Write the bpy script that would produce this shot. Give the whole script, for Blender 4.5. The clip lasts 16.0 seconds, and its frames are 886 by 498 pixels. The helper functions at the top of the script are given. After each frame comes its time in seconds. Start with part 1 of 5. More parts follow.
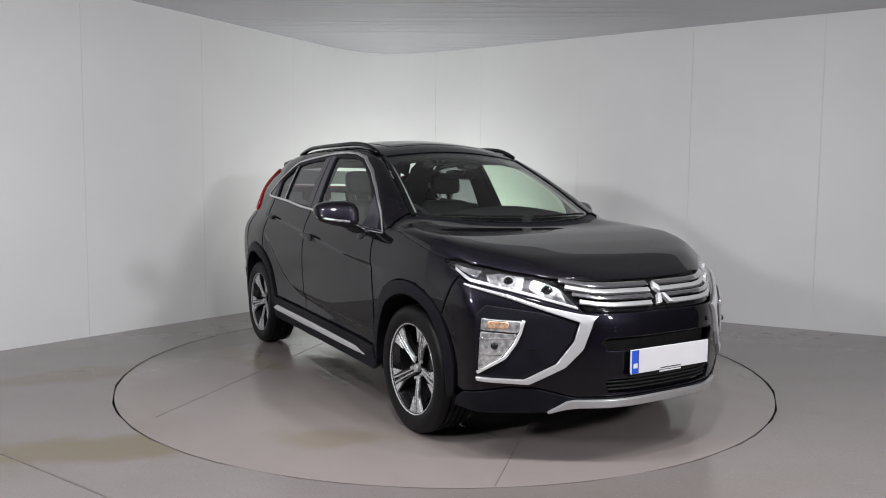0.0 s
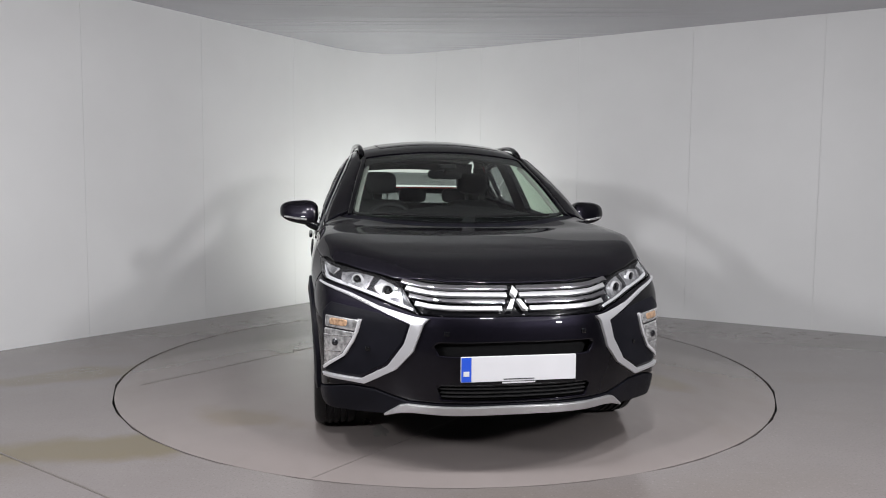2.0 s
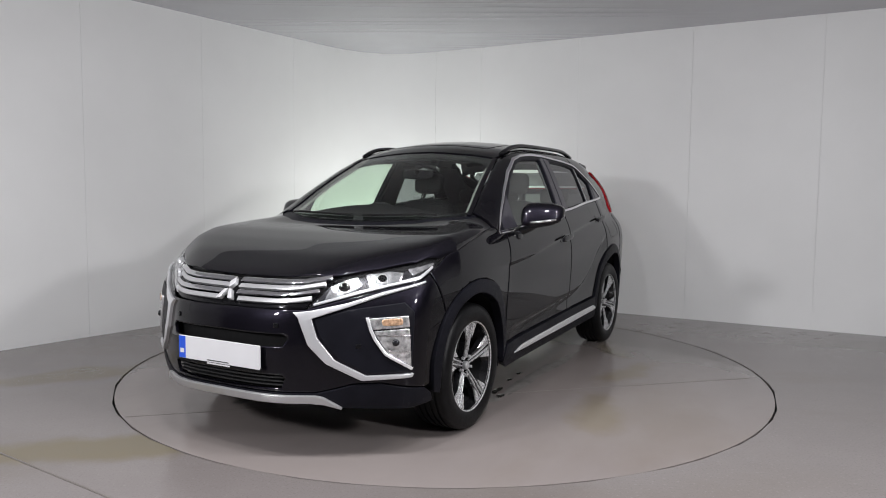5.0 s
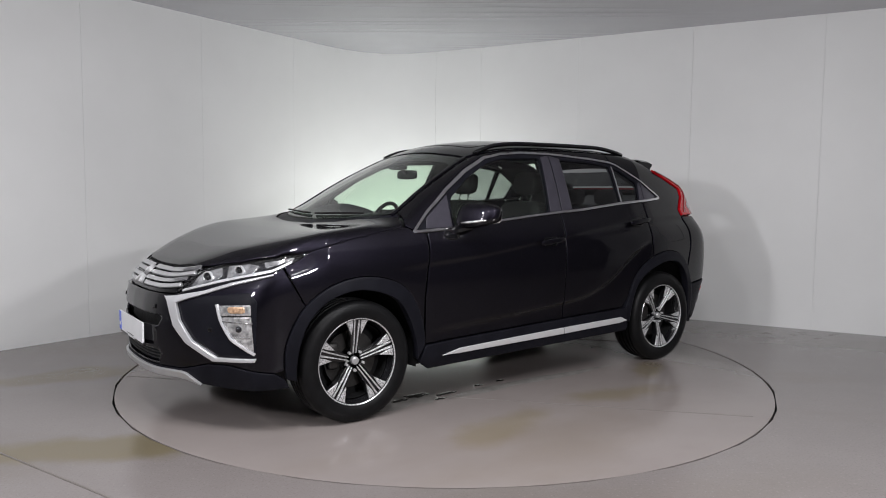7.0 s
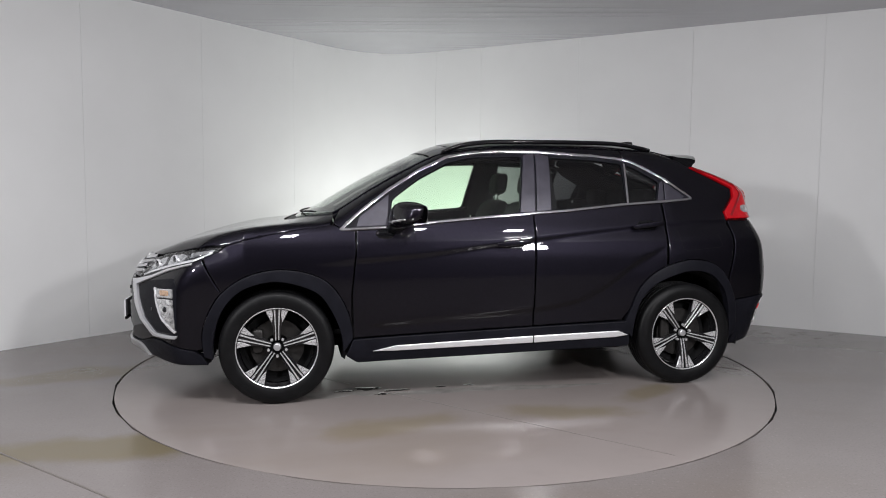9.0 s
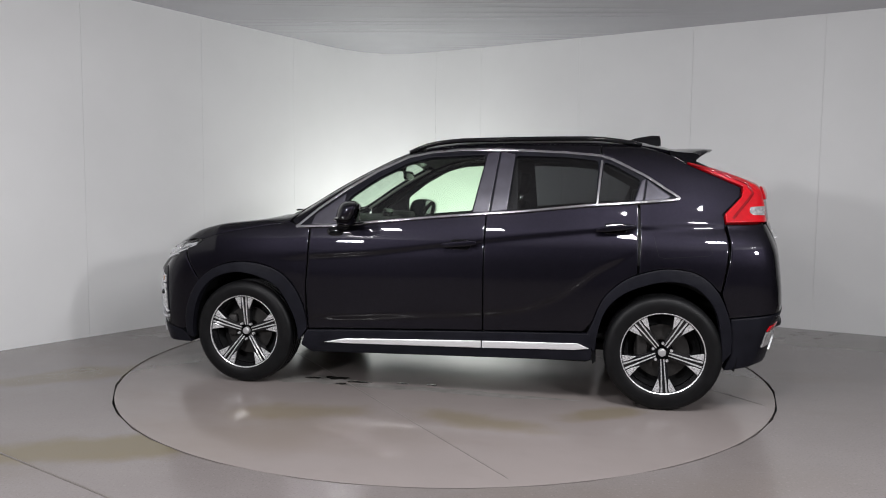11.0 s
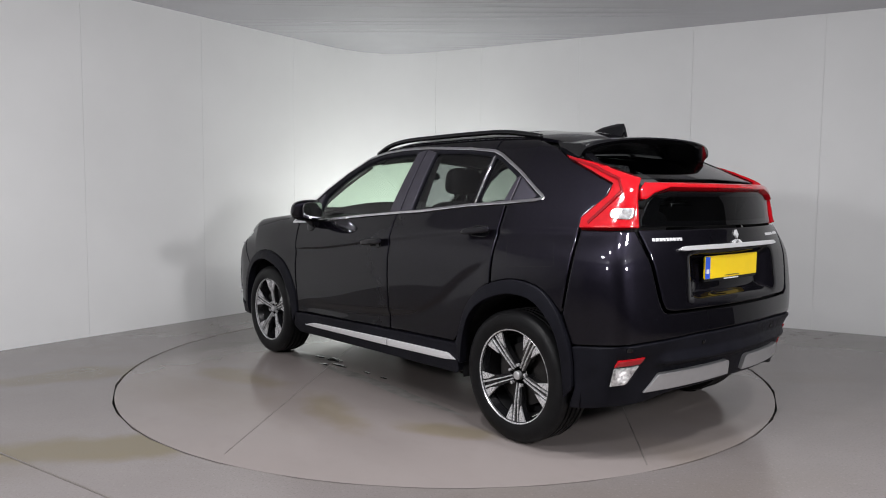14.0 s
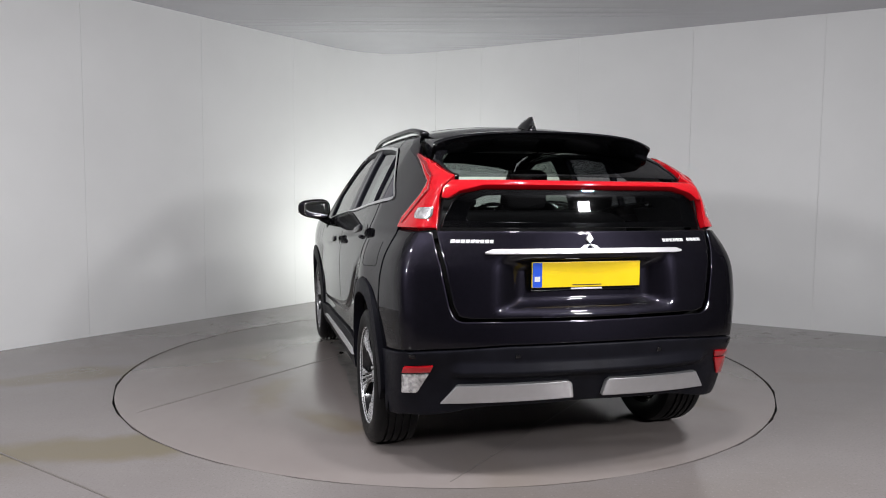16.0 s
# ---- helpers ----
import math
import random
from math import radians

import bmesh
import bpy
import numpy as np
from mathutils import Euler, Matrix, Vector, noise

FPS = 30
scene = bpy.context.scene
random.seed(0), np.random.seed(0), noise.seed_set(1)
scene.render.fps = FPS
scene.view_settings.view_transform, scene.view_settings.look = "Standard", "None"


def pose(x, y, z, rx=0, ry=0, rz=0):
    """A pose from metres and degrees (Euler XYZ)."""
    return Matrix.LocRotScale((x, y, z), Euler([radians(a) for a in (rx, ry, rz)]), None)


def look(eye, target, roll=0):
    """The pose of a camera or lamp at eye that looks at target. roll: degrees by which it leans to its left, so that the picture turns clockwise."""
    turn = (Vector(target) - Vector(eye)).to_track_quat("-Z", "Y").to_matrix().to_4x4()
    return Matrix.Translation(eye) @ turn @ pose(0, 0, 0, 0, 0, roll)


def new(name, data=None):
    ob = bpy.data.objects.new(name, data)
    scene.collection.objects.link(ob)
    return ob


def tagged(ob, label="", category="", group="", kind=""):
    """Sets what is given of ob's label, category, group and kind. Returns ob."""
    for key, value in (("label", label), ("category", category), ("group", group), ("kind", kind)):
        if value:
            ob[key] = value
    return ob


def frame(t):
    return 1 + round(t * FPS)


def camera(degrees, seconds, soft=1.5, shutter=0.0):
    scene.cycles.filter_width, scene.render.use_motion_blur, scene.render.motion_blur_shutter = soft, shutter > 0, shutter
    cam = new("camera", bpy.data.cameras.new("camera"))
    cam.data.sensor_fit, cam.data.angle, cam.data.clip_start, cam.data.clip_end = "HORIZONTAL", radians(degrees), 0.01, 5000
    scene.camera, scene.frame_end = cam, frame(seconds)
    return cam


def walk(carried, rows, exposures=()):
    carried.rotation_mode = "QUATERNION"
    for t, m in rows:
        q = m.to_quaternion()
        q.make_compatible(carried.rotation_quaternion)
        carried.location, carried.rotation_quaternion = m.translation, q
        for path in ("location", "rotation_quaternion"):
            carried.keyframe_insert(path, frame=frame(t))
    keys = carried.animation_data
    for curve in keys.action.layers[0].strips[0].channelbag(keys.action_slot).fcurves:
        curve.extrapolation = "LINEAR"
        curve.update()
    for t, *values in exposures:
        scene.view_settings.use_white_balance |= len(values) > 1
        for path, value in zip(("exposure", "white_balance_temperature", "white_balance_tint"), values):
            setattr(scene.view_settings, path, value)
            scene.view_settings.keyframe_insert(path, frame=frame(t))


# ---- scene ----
from mathutils.geometry import delaunay_2d_cdt

# ---- camera: it stands still on a tripod ----
EYE = Vector((0.0, -5.2364, 1.2697))
AIM = EYE + Vector((-0.0036, 0.99694, -0.07812))
cam = camera(63.48, 16.0, soft=1.0)
walk(cam, [(0.0, look(EYE, AIM, 0.51)), (16.0, look(EYE, AIM, 0.51))])

# ---- world and lamps of the studio ----
world = bpy.data.worlds.new("studio_world")
world.use_nodes = True
world.node_tree.nodes["Background"].inputs[0].default_value = (0.5, 0.52, 0.55, 1)
world.node_tree.nodes["Background"].inputs[1].default_value = 0.02
scene.world = world
scene.view_settings.exposure = 0.0


def softbox(name, eye, target, w, h, watts, colour=(0.98, 0.975, 1.0)):
    lamp = bpy.data.lights.new(name, "AREA")
    lamp.shape, lamp.size, lamp.size_y, lamp.energy, lamp.color = "RECTANGLE", w, h, watts, colour
    ob = new(name, lamp)
    ob.matrix_world = look(eye, target)
    return ob


softbox("studio_lamp", (-3.2, -4.8, 2.35), (0.2, 0.6, 0.9), 0.34, 0.34, 88)
softbox("studio_lamp", (3.2, -5.0, 2.35), (-0.2, 0.6, 0.9), 0.34, 0.34, 95)
for lx, watts in ((-1.7, 31), (-0.55, 32), (0.75, 34), (1.9, 34)):
    softbox("ceiling_lamp", (lx, -2.9, 2.88), (lx * 0.9, -2.1, 0), 0.20, 0.20, watts)
softbox("background_lamp", (-0.15, 2.30, 0.42), (-0.50, 3.9, 1.15), 1.3, 0.35, 33, (0.965, 1.0, 0.955))

# ---- materials ----


def mat(name, base, rough=0.5, metal=0.0, coat=0.0, vary=0.06, scale=8.0, bump=0.0, bump_scale=200.0, rough_vary=0.06, spec=0.5, coat_rough=0.03, coat_ior=1.5):
    m = bpy.data.materials.new(name)
    m.use_nodes = True
    nt = m.node_tree
    b = nt.nodes["Principled BSDF"]
    b.inputs["Metallic"].default_value = metal
    b.inputs["Coat Weight"].default_value = coat
    b.inputs["Coat Roughness"].default_value = coat_rough
    b.inputs["Coat IOR"].default_value = coat_ior
    b.inputs["Specular IOR Level"].default_value = spec
    co = nt.nodes.new("ShaderNodeTexCoord")
    n1 = nt.nodes.new("ShaderNodeTexNoise")
    n1.inputs["Scale"].default_value, n1.inputs["Detail"].default_value = scale, 6.0
    nt.links.new(co.outputs["Object"], n1.inputs["Vector"])
    r1 = nt.nodes.new("ShaderNodeValToRGB")
    lo, hi = [max(0.0, c * (1 - 2 * vary)) for c in base], [min(1.0, c * (1 + 2 * vary)) for c in base]
    r1.color_ramp.elements[0].position, r1.color_ramp.elements[1].position = 0.3, 0.7
    r1.color_ramp.elements[0].color, r1.color_ramp.elements[1].color = (*lo, 1), (*hi, 1)
    nt.links.new(n1.outputs["Fac"], r1.inputs["Fac"])
    nt.links.new(r1.outputs["Color"], b.inputs["Base Color"])
    mr = nt.nodes.new("ShaderNodeMapRange")
    mr.inputs["From Min"].default_value, mr.inputs["From Max"].default_value = 0.3, 0.7
    mr.inputs["To Min"].default_value, mr.inputs["To Max"].default_value = max(0.0, rough - rough_vary), min(1.0, rough + rough_vary)
    n2 = nt.nodes.new("ShaderNodeTexNoise")
    n2.inputs["Scale"].default_value, n2.inputs["Detail"].default_value = scale * 3.7, 4.0
    nt.links.new(co.outputs["Object"], n2.inputs["Vector"])
    nt.links.new(n2.outputs["Fac"], mr.inputs["Value"])
    nt.links.new(mr.outputs["Result"], b.inputs["Roughness"])
    if bump:
        n3 = nt.nodes.new("ShaderNodeTexNoise")
        n3.inputs["Scale"].default_value, n3.inputs["Detail"].default_value = bump_scale, 3.0
        nt.links.new(co.outputs["Object"], n3.inputs["Vector"])
        bp = nt.nodes.new("ShaderNodeBump")
        bp.inputs["Strength"].default_value, bp.inputs["Distance"].default_value = bump, 0.002
        nt.links.new(n3.outputs["Fac"], bp.inputs["Height"])
        nt.links.new(bp.outputs["Normal"], b.inputs["Normal"])
    return m


def glass_mat(name, tint, gloss=(1, 1, 1), rough=0.01):
    """A thin pane: it passes tinted light straight through, and mirrors by Fresnel."""
    m = bpy.data.materials.new(name)
    m.use_nodes = True
    nt = m.node_tree
    nt.nodes.remove(nt.nodes["Principled BSDF"])
    out = nt.nodes["Material Output"]
    tr, gl, fr, mx = [nt.nodes.new("ShaderNode" + k) for k in ("BsdfTransparent", "BsdfGlossy", "LayerWeight", "MixShader")]
    power, ramp = nt.nodes.new("ShaderNodeMath"), nt.nodes.new("ShaderNodeMath")
    power.operation, ramp.operation = "POWER", "MULTIPLY_ADD"
    power.inputs[1].default_value, ramp.inputs[1].default_value, ramp.inputs[2].default_value = 5.0, 0.92, 0.06
    fr.inputs["Blend"].default_value = 0.5
    nt.links.new(fr.outputs["Facing"], power.inputs[0])
    nt.links.new(power.outputs[0], ramp.inputs[0])
    tr.inputs["Color"].default_value, gl.inputs["Color"].default_value = (*tint, 1), (*gloss, 1)
    gl.inputs["Roughness"].default_value = rough
    for a, b in ((ramp.outputs[0], mx.inputs[0]), (tr.outputs[0], mx.inputs[1]), (gl.outputs[0], mx.inputs[2]), (mx.outputs[0], out.inputs[0])):
        nt.links.new(a, b)
    return m


PAINT = mat("black_paint", (0.0100, 0.0090, 0.0138), 0.42, 0.85, 1.0, 0.05, 60, rough_vary=0.03, coat_ior=1.40, coat_rough=0.012)
PAINT.node_tree.nodes["Principled BSDF"].inputs["Specular Tint"].default_value = (0.06, 0.055, 0.09, 1)
GLOSS_BLACK = mat("gloss_black", (0.005, 0.005, 0.006), 0.10, 0, 0.0, 0.05, 30, spec=0.35)
CLADDING = mat("grained_plastic", (0.0076, 0.0076, 0.0108), 0.42, 0, 0, 0.10, 12, 0.20, 700, spec=0.09)
DARK = mat("unlit_plastic", (0.006, 0.006, 0.0065), 0.7, 0, 0, 0.1, 10, spec=0.2)
SATIN = mat("satin_pillar", (0.045, 0.042, 0.055), 0.34, 0.3, 0.2, 0.06, 14)
CHROME = mat("chrome", (0.78, 0.78, 0.80), 0.10, 1.0, 0, 0.03, 20, rough_vary=0.03)
SILVER = mat("satin_silver", (0.56, 0.56, 0.57), 0.36, 0.7, 0, 0.015, 25, rough_vary=0.02)
SILL_SILVER = mat("brushed_silver", (0.82, 0.82, 0.83), 0.30, 0.55, 0, 0.0, 25, rough_vary=0.0)
RUBBER = mat("tyre_rubber", (0.005, 0.005, 0.0055), 0.45, 0, 0, 0.14, 18, 0.2, 160, spec=0.17)
SHIELD_SILVER = mat("polished_trim", (0.64, 0.64, 0.66), 0.30, 0.55, 0, 0.0, 25, rough_vary=0.0)
MACHINED = mat("machined_alloy", (0.66, 0.66, 0.67), 0.28, 0.6, 0, 0.02, 30)
ALLOY_BLACK = mat("black_alloy", (0.008, 0.008, 0.009), 0.16, 0, 0.6, 0.06, 20)
IRON = mat("brake_iron", (0.035, 0.033, 0.032), 0.45, 0.6, 0, 0.12, 30)
LAMP_RED = mat("red_lens", (0.42, 0.004, 0.009), 0.10, 0, 0.6, 0.05, 30)
RED_GLOW = mat("dark_red_lens", (0.20, 0.003, 0.006), 0.12, 0, 0.6, 0.05, 30)
CLEAR_LENS = mat("ribbed_reflector", (0.66, 0.66, 0.67), 0.14, 0.7, 0.6, 0.30, 45, 1.0, 70)
AMBER_LENS = mat("amber_reflector", (0.62, 0.40, 0.25), 0.2, 0.4, 0.6, 0.25, 60, 0.9, 120)
HL_BASE = mat("lamp_housing", (0.025, 0.025, 0.029), 0.2, 0.5, 0.3, 0.2, 40)
HL_CHROME = mat("lamp_reflector", (0.86, 0.86, 0.88), 0.2, 0.55, 0.3, 0.05, 30, 0.15, 60)
MIRROR = mat("mirror_glass", (0.80, 0.81, 0.82), 0.03, 1.0, 0, 0.01, 10, rough_vary=0.01)
LAMP_BOWL = mat("lamp_bowl", (0.66, 0.66, 0.69), 0.13, 0.85, 0.4, 0.3, 22, 1.0, 40)
LENS_COVER = glass_mat("lamp_cover", (0.93, 0.94, 0.95))
GLASS_FRONT = glass_mat("green_tinted_glass", (0.80, 0.93, 0.80))
GLASS_SCREEN = glass_mat("windscreen_glass", (0.74, 0.82, 0.76))
GLASS_BACK = glass_mat("dark_rear_glass", (0.22, 0.23, 0.235), (0.75, 0.75, 0.76), 0.03)
GLASS_REAR = glass_mat("privacy_glass", (0.27, 0.28, 0.285))
SEAT = mat("seat_fabric", (0.008, 0.008, 0.009), 0.75, 0, 0, 0.12, 25, 0.4, 500)
TRIM = mat("cabin_trim", (0.010, 0.010, 0.011), 0.6, 0, 0, 0.1, 15, 0.2, 400)
PALE_TRIM = mat("pale_cabin_trim", (0.26, 0.27, 0.25), 0.7, 0, 0, 0.05, 20)
LINER = mat("headliner", (0.10, 0.10, 0.098), 0.85, 0, 0, 0.05, 20)
PLATE_WHITE = mat("plate_white", (0.70, 0.70, 0.72), 0.35, 0, 0.2, 0.01, 10)
PLATE_YELLOW = mat("plate_yellow", (0.90, 0.62, 0.006), 0.35, 0, 0.2, 0.01, 10)
PLATE_BLUE = mat("plate_blue", (0.02, 0.09, 0.62), 0.35, 0, 0.2, 0.02, 10)
INK = mat("plate_ink", (0.03, 0.03, 0.03), 0.5)
WALL = mat("white_wall_board", (0.735, 0.737, 0.735), 0.55, 0, 0, 0.012, 1.6, 0.05, 40)
CEIL = mat("stretched_film", (0.52, 0.52, 0.55), 0.17, 0, 0, 0.02, 1.2, rough_vary=0.03)
BACK_WALL = mat("unseen_dark_wall", (0.10, 0.10, 0.105), 0.8, 0, 0, 0.05, 3)
PIT = mat("pit_black", (0.01, 0.01, 0.01), 0.8)


def floor_mat(name, base, seed, stains, grain=0.0):
    """Painted concrete with faint mottling and placed ochre stains: (x, y, half length, half width, turn, strength)."""
    m = mat(name, base, 0.19, 0, 0, 0.02, 1.6, 0.0, 60, 0.03)
    nt = m.node_tree
    b = nt.nodes["Principled BSDF"]
    col = b.inputs["Base Color"].links[0].from_socket
    co = nt.nodes.new("ShaderNodeTexCoord")

    def fade(value, lo, hi, top):
        r = nt.nodes.new("ShaderNodeMapRange")
        r.interpolation_type = "SMOOTHSTEP"
        r.inputs["From Min"].default_value, r.inputs["From Max"].default_value, r.inputs["To Max"].default_value = lo, hi, top
        nt.links.new(value, r.inputs["Value"])
        return r.outputs["Result"]

    def noise_at(vec, sc, detail=5.0):
        n = nt.nodes.new("ShaderNodeTexNoise")
        n.inputs["Scale"].default_value, n.inputs["Detail"].default_value = sc, detail
        nt.links.new(vec, n.inputs["Vector"])
        return n.outputs["Fac"]

    def blend(col, fac, tone):
        x = nt.nodes.new("ShaderNodeMix")
        x.data_type = "RGBA"
        x.inputs["B"].default_value = (*tone, 1)
        nt.links.new(fac, x.inputs["Factor"])
        nt.links.new(col, x.inputs["A"])
        return x.outputs["Result"]

    mp = nt.nodes.new("ShaderNodeMapping")
    mp.inputs["Location"].default_value, mp.inputs["Scale"].default_value = (seed, seed * 0.7, 0), (0.6, 1.1, 1)
    nt.links.new(co.outputs["Object"], mp.inputs["Vector"])
    col = blend(col, fade(noise_at(mp.outputs[0], 0.9), 0.50, 0.72, 0.75), (base[0] * 0.86, base[1] * 0.83, base[2] * 0.76))
    col = blend(col, fade(noise_at(mp.outputs[0], 9.0), 0.50, 0.80, 0.17), (base[0] * 0.8, base[1] * 0.79, base[2] * 0.78))
    if grain:
        col = blend(col, fade(noise_at(co.outputs["Object"], 95.0, 3.0), 0.52, 0.70, grain), (base[0] * 0.72, base[1] * 0.71, base[2] * 0.70))
        col = blend(col, fade(noise_at(co.outputs["Object"], 60.0, 2.0), 0.60, 0.72, grain), (base[0] * 1.25, base[1] * 1.25, base[2] * 1.25))
    for x, y, hl, hw, turn, strength in stains:
        ms = nt.nodes.new("ShaderNodeMapping")
        ms.vector_type = "TEXTURE"
        ms.inputs["Location"].default_value, ms.inputs["Rotation"].default_value, ms.inputs["Scale"].default_value = (x, y, 0), (0, 0, radians(turn)), (hl, hw, 1)
        nt.links.new(co.outputs["Object"], ms.inputs["Vector"])
        ln = nt.nodes.new("ShaderNodeVectorMath")
        ln.operation = "LENGTH"
        nt.links.new(ms.outputs[0], ln.inputs[0])
        rag = nt.nodes.new("ShaderNodeMath")
        rag.operation = "MULTIPLY_ADD"
        rag.inputs[1].default_value, rag.inputs[2].default_value = 1.5, -0.75
        nt.links.new(noise_at(co.outputs["Object"], 3.0, 7.0), rag.inputs[0])
        add = nt.nodes.new("ShaderNodeMath")
        nt.links.new(ln.outputs["Value"], add.inputs[0])
        nt.links.new(rag.outputs[0], add.inputs[1])
        inv = nt.nodes.new("ShaderNodeMath")
        inv.operation = "MULTIPLY"
        inv.inputs[1].default_value = -1.0
        nt.links.new(add.outputs[0], inv.inputs[0])
        col = blend(col, fade(inv.outputs[0], -1.1, -0.35, strength), (base[0] * 0.74, base[1] * 0.68, base[2] * 0.40))
    nt.links.new(col, b.inputs["Base Color"])
    return m


FLOOR = floor_mat("painted_concrete", (0.193, 0.173, 0.168), 3.1, [(-1.70, -1.80, 0.85, 0.24, 12, 0.85), (-2.55, -0.42, 0.75, 0.25, 25, 0.6), (2.4, -2.4, 0.4, 0.2, -30, 0.3)], grain=0.45)
DISC = floor_mat("turntable_paint", (0.220, 0.194, 0.185), 7.7, [(0.62, 1.35, 0.5, 0.18, 20, 0.5), (-0.45, 1.25, 0.5, 0.16, -10, 0.55), (-1.15, 0.95, 0.35, 0.13, 30, 0.6), (1.1, -1.3, 0.4, 0.18, 60, 0.45), (-0.9, -1.2, 0.6, 0.2, 10, 0.5)])
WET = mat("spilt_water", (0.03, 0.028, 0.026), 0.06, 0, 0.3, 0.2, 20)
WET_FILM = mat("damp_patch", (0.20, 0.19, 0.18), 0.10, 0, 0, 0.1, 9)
SEAM = mat("floor_joint", (0.155, 0.138, 0.128), 0.6)

# ---- small mesh tools ----


def part(name, bm, material, parent, label=""):
    me = bpy.data.meshes.new(name)
    bm.normal_update()
    bm.to_mesh(me)
    bm.free()
    return adopt(name, me, material, parent, label)


def adopt(name, me, material, parent, label=""):
    me.materials.append(material)
    ob = new(name, me)
    if parent is not None:
        ob.parent = parent
    return tagged(ob, label)


def raw(name, verts, faces, material, parent, label="", smooth=True, vnormals=None):
    me = bpy.data.meshes.new(name)
    me.from_pydata([tuple(map(float, v)) for v in verts], [], faces)
    me.polygons.foreach_set("use_smooth", [smooth] * len(me.polygons))
    if vnormals is not None:
        me.normals_split_custom_set_from_vertices([tuple(map(float, n)) for n in vnormals])
    me.update()
    return adopt(name, me, material, parent, label)


def box_bm(size, at=(0, 0, 0), bevel=0.0, m=None):
    bm = bmesh.new()
    bmesh.ops.create_cube(bm, size=1)
    bmesh.ops.scale(bm, vec=size, verts=bm.verts)
    if bevel:
        bmesh.ops.bevel(bm, geom=bm.edges[:], offset=bevel, segments=2, affect="EDGES", profile=0.6)
    if m is not None:
        bmesh.ops.transform(bm, matrix=m, verts=bm.verts)
    bmesh.ops.translate(bm, vec=at, verts=bm.verts)
    return bm


def smooth_all(ob):
    ob.data.polygons.foreach_set("use_smooth", [True] * len(ob.data.polygons))
    return ob


def blob(name, at, size, material, parent, e1=0.5, e2=0.5, shear=(0, 0, 0), taper=0.0, label="", nu=20, nv=28, turn=None):
    """A rounded box: a superellipsoid, tapered along y and sheared."""
    def sg(v, e):
        return math.copysign(abs(v) ** e, v)
    vs, fs = [], []
    for i in range(nu + 1):
        a = -math.pi / 2 + math.pi * i / nu
        for j in range(nv):
            b = 2 * math.pi * j / nv
            x, y, z = sg(math.cos(a), e1) * sg(math.cos(b), e2), sg(math.cos(a), e1) * sg(math.sin(b), e2), sg(math.sin(a), e1)
            k = 1 - taper * (y * 0.5 + 0.5)
            v = Vector((x * k * size[0] / 2 + shear[0] * z + shear[1] * y, y * size[1] / 2, z * k * size[2] / 2 + shear[2] * y))
            if turn is not None:
                v = turn @ v
            vs.append(v + Vector(at))
    for i in range(nu):
        for j in range(nv):
            fs.append((i * nv + j, i * nv + (j + 1) % nv, (i + 1) * nv + (j + 1) % nv, (i + 1) * nv + j))
    me = bpy.data.meshes.new(name)
    me.from_pydata(vs, [], fs)
    bm = bmesh.new()
    bm.from_mesh(me)
    bpy.data.meshes.remove(me)
    bmesh.ops.remove_doubles(bm, verts=bm.verts, dist=1e-5)
    bmesh.ops.recalc_face_normals(bm, faces=bm.faces)
    return smooth_all(part(name, bm, material, parent, label))


def lathe(name, prof, material, parent, at=(0, 0, 0), n=64, side=1, label="", closed=False):
    """Turns (radius, y) pairs about the y axis."""
    vs, fs = [], []
    for r, y in prof:
        for j in range(n):
            a = 2 * math.pi * j / n
            vs.append((at[0] + r * math.cos(a), at[1] + side * y, at[2] + r * math.sin(a)))
    for i in range(len(prof) - 1 + (1 if closed else 0)):
        for j in range(n):
            i2 = (i + 1) % len(prof)
            fs.append((i * n + j, i * n + (j + 1) % n, i2 * n + (j + 1) % n, i2 * n + j))
    me = bpy.data.meshes.new(name)
    me.from_pydata(vs, [], fs)
    bm = bmesh.new()
    bm.from_mesh(me)
    bpy.data.meshes.remove(me)
    bmesh.ops.recalc_face_normals(bm, faces=bm.faces)
    ob = part(name, bm, material, parent, label)
    smooth_all(ob)
    ob.data.set_sharp_from_angle(angle=radians(35))
    return ob


def tube(name, pts, r, material, parent, n=10, label="", closed=False):
    """A round bar along pts; r is a number or a pair for an oval."""
    rx, ry = r if isinstance(r, tuple) else (r, r)
    p = [Vector(q) for q in pts]
    vs, fs = [], []
    for i, q in enumerate(p):
        d = (p[(i + 1) % len(p)] - p[i - 1]) if closed else (p[min(i + 1, len(p) - 1)] - p[max(i - 1, 0)])
        d.normalize()
        s = d.cross(Vector((0, 0, 1)))
        s = s.normalized() if s.length > 1e-4 else Vector((1, 0, 0))
        u = s.cross(d)
        for j in range(n):
            a = 2 * math.pi * j / n
            vs.append(q + s * (rx * math.cos(a)) + u * (ry * math.sin(a)))
    m = len(p)
    for i in range(m if closed else m - 1):
        for j in range(n):
            fs.append((i * n + j, i * n + (j + 1) % n, (i + 1) % m * n + (j + 1) % n, (i + 1) % m * n + j))
    if not closed:
        fs += [tuple(range(n))[::-1], tuple(range((m - 1) * n, m * n))]
    return raw(name, vs, fs, material, parent, label)

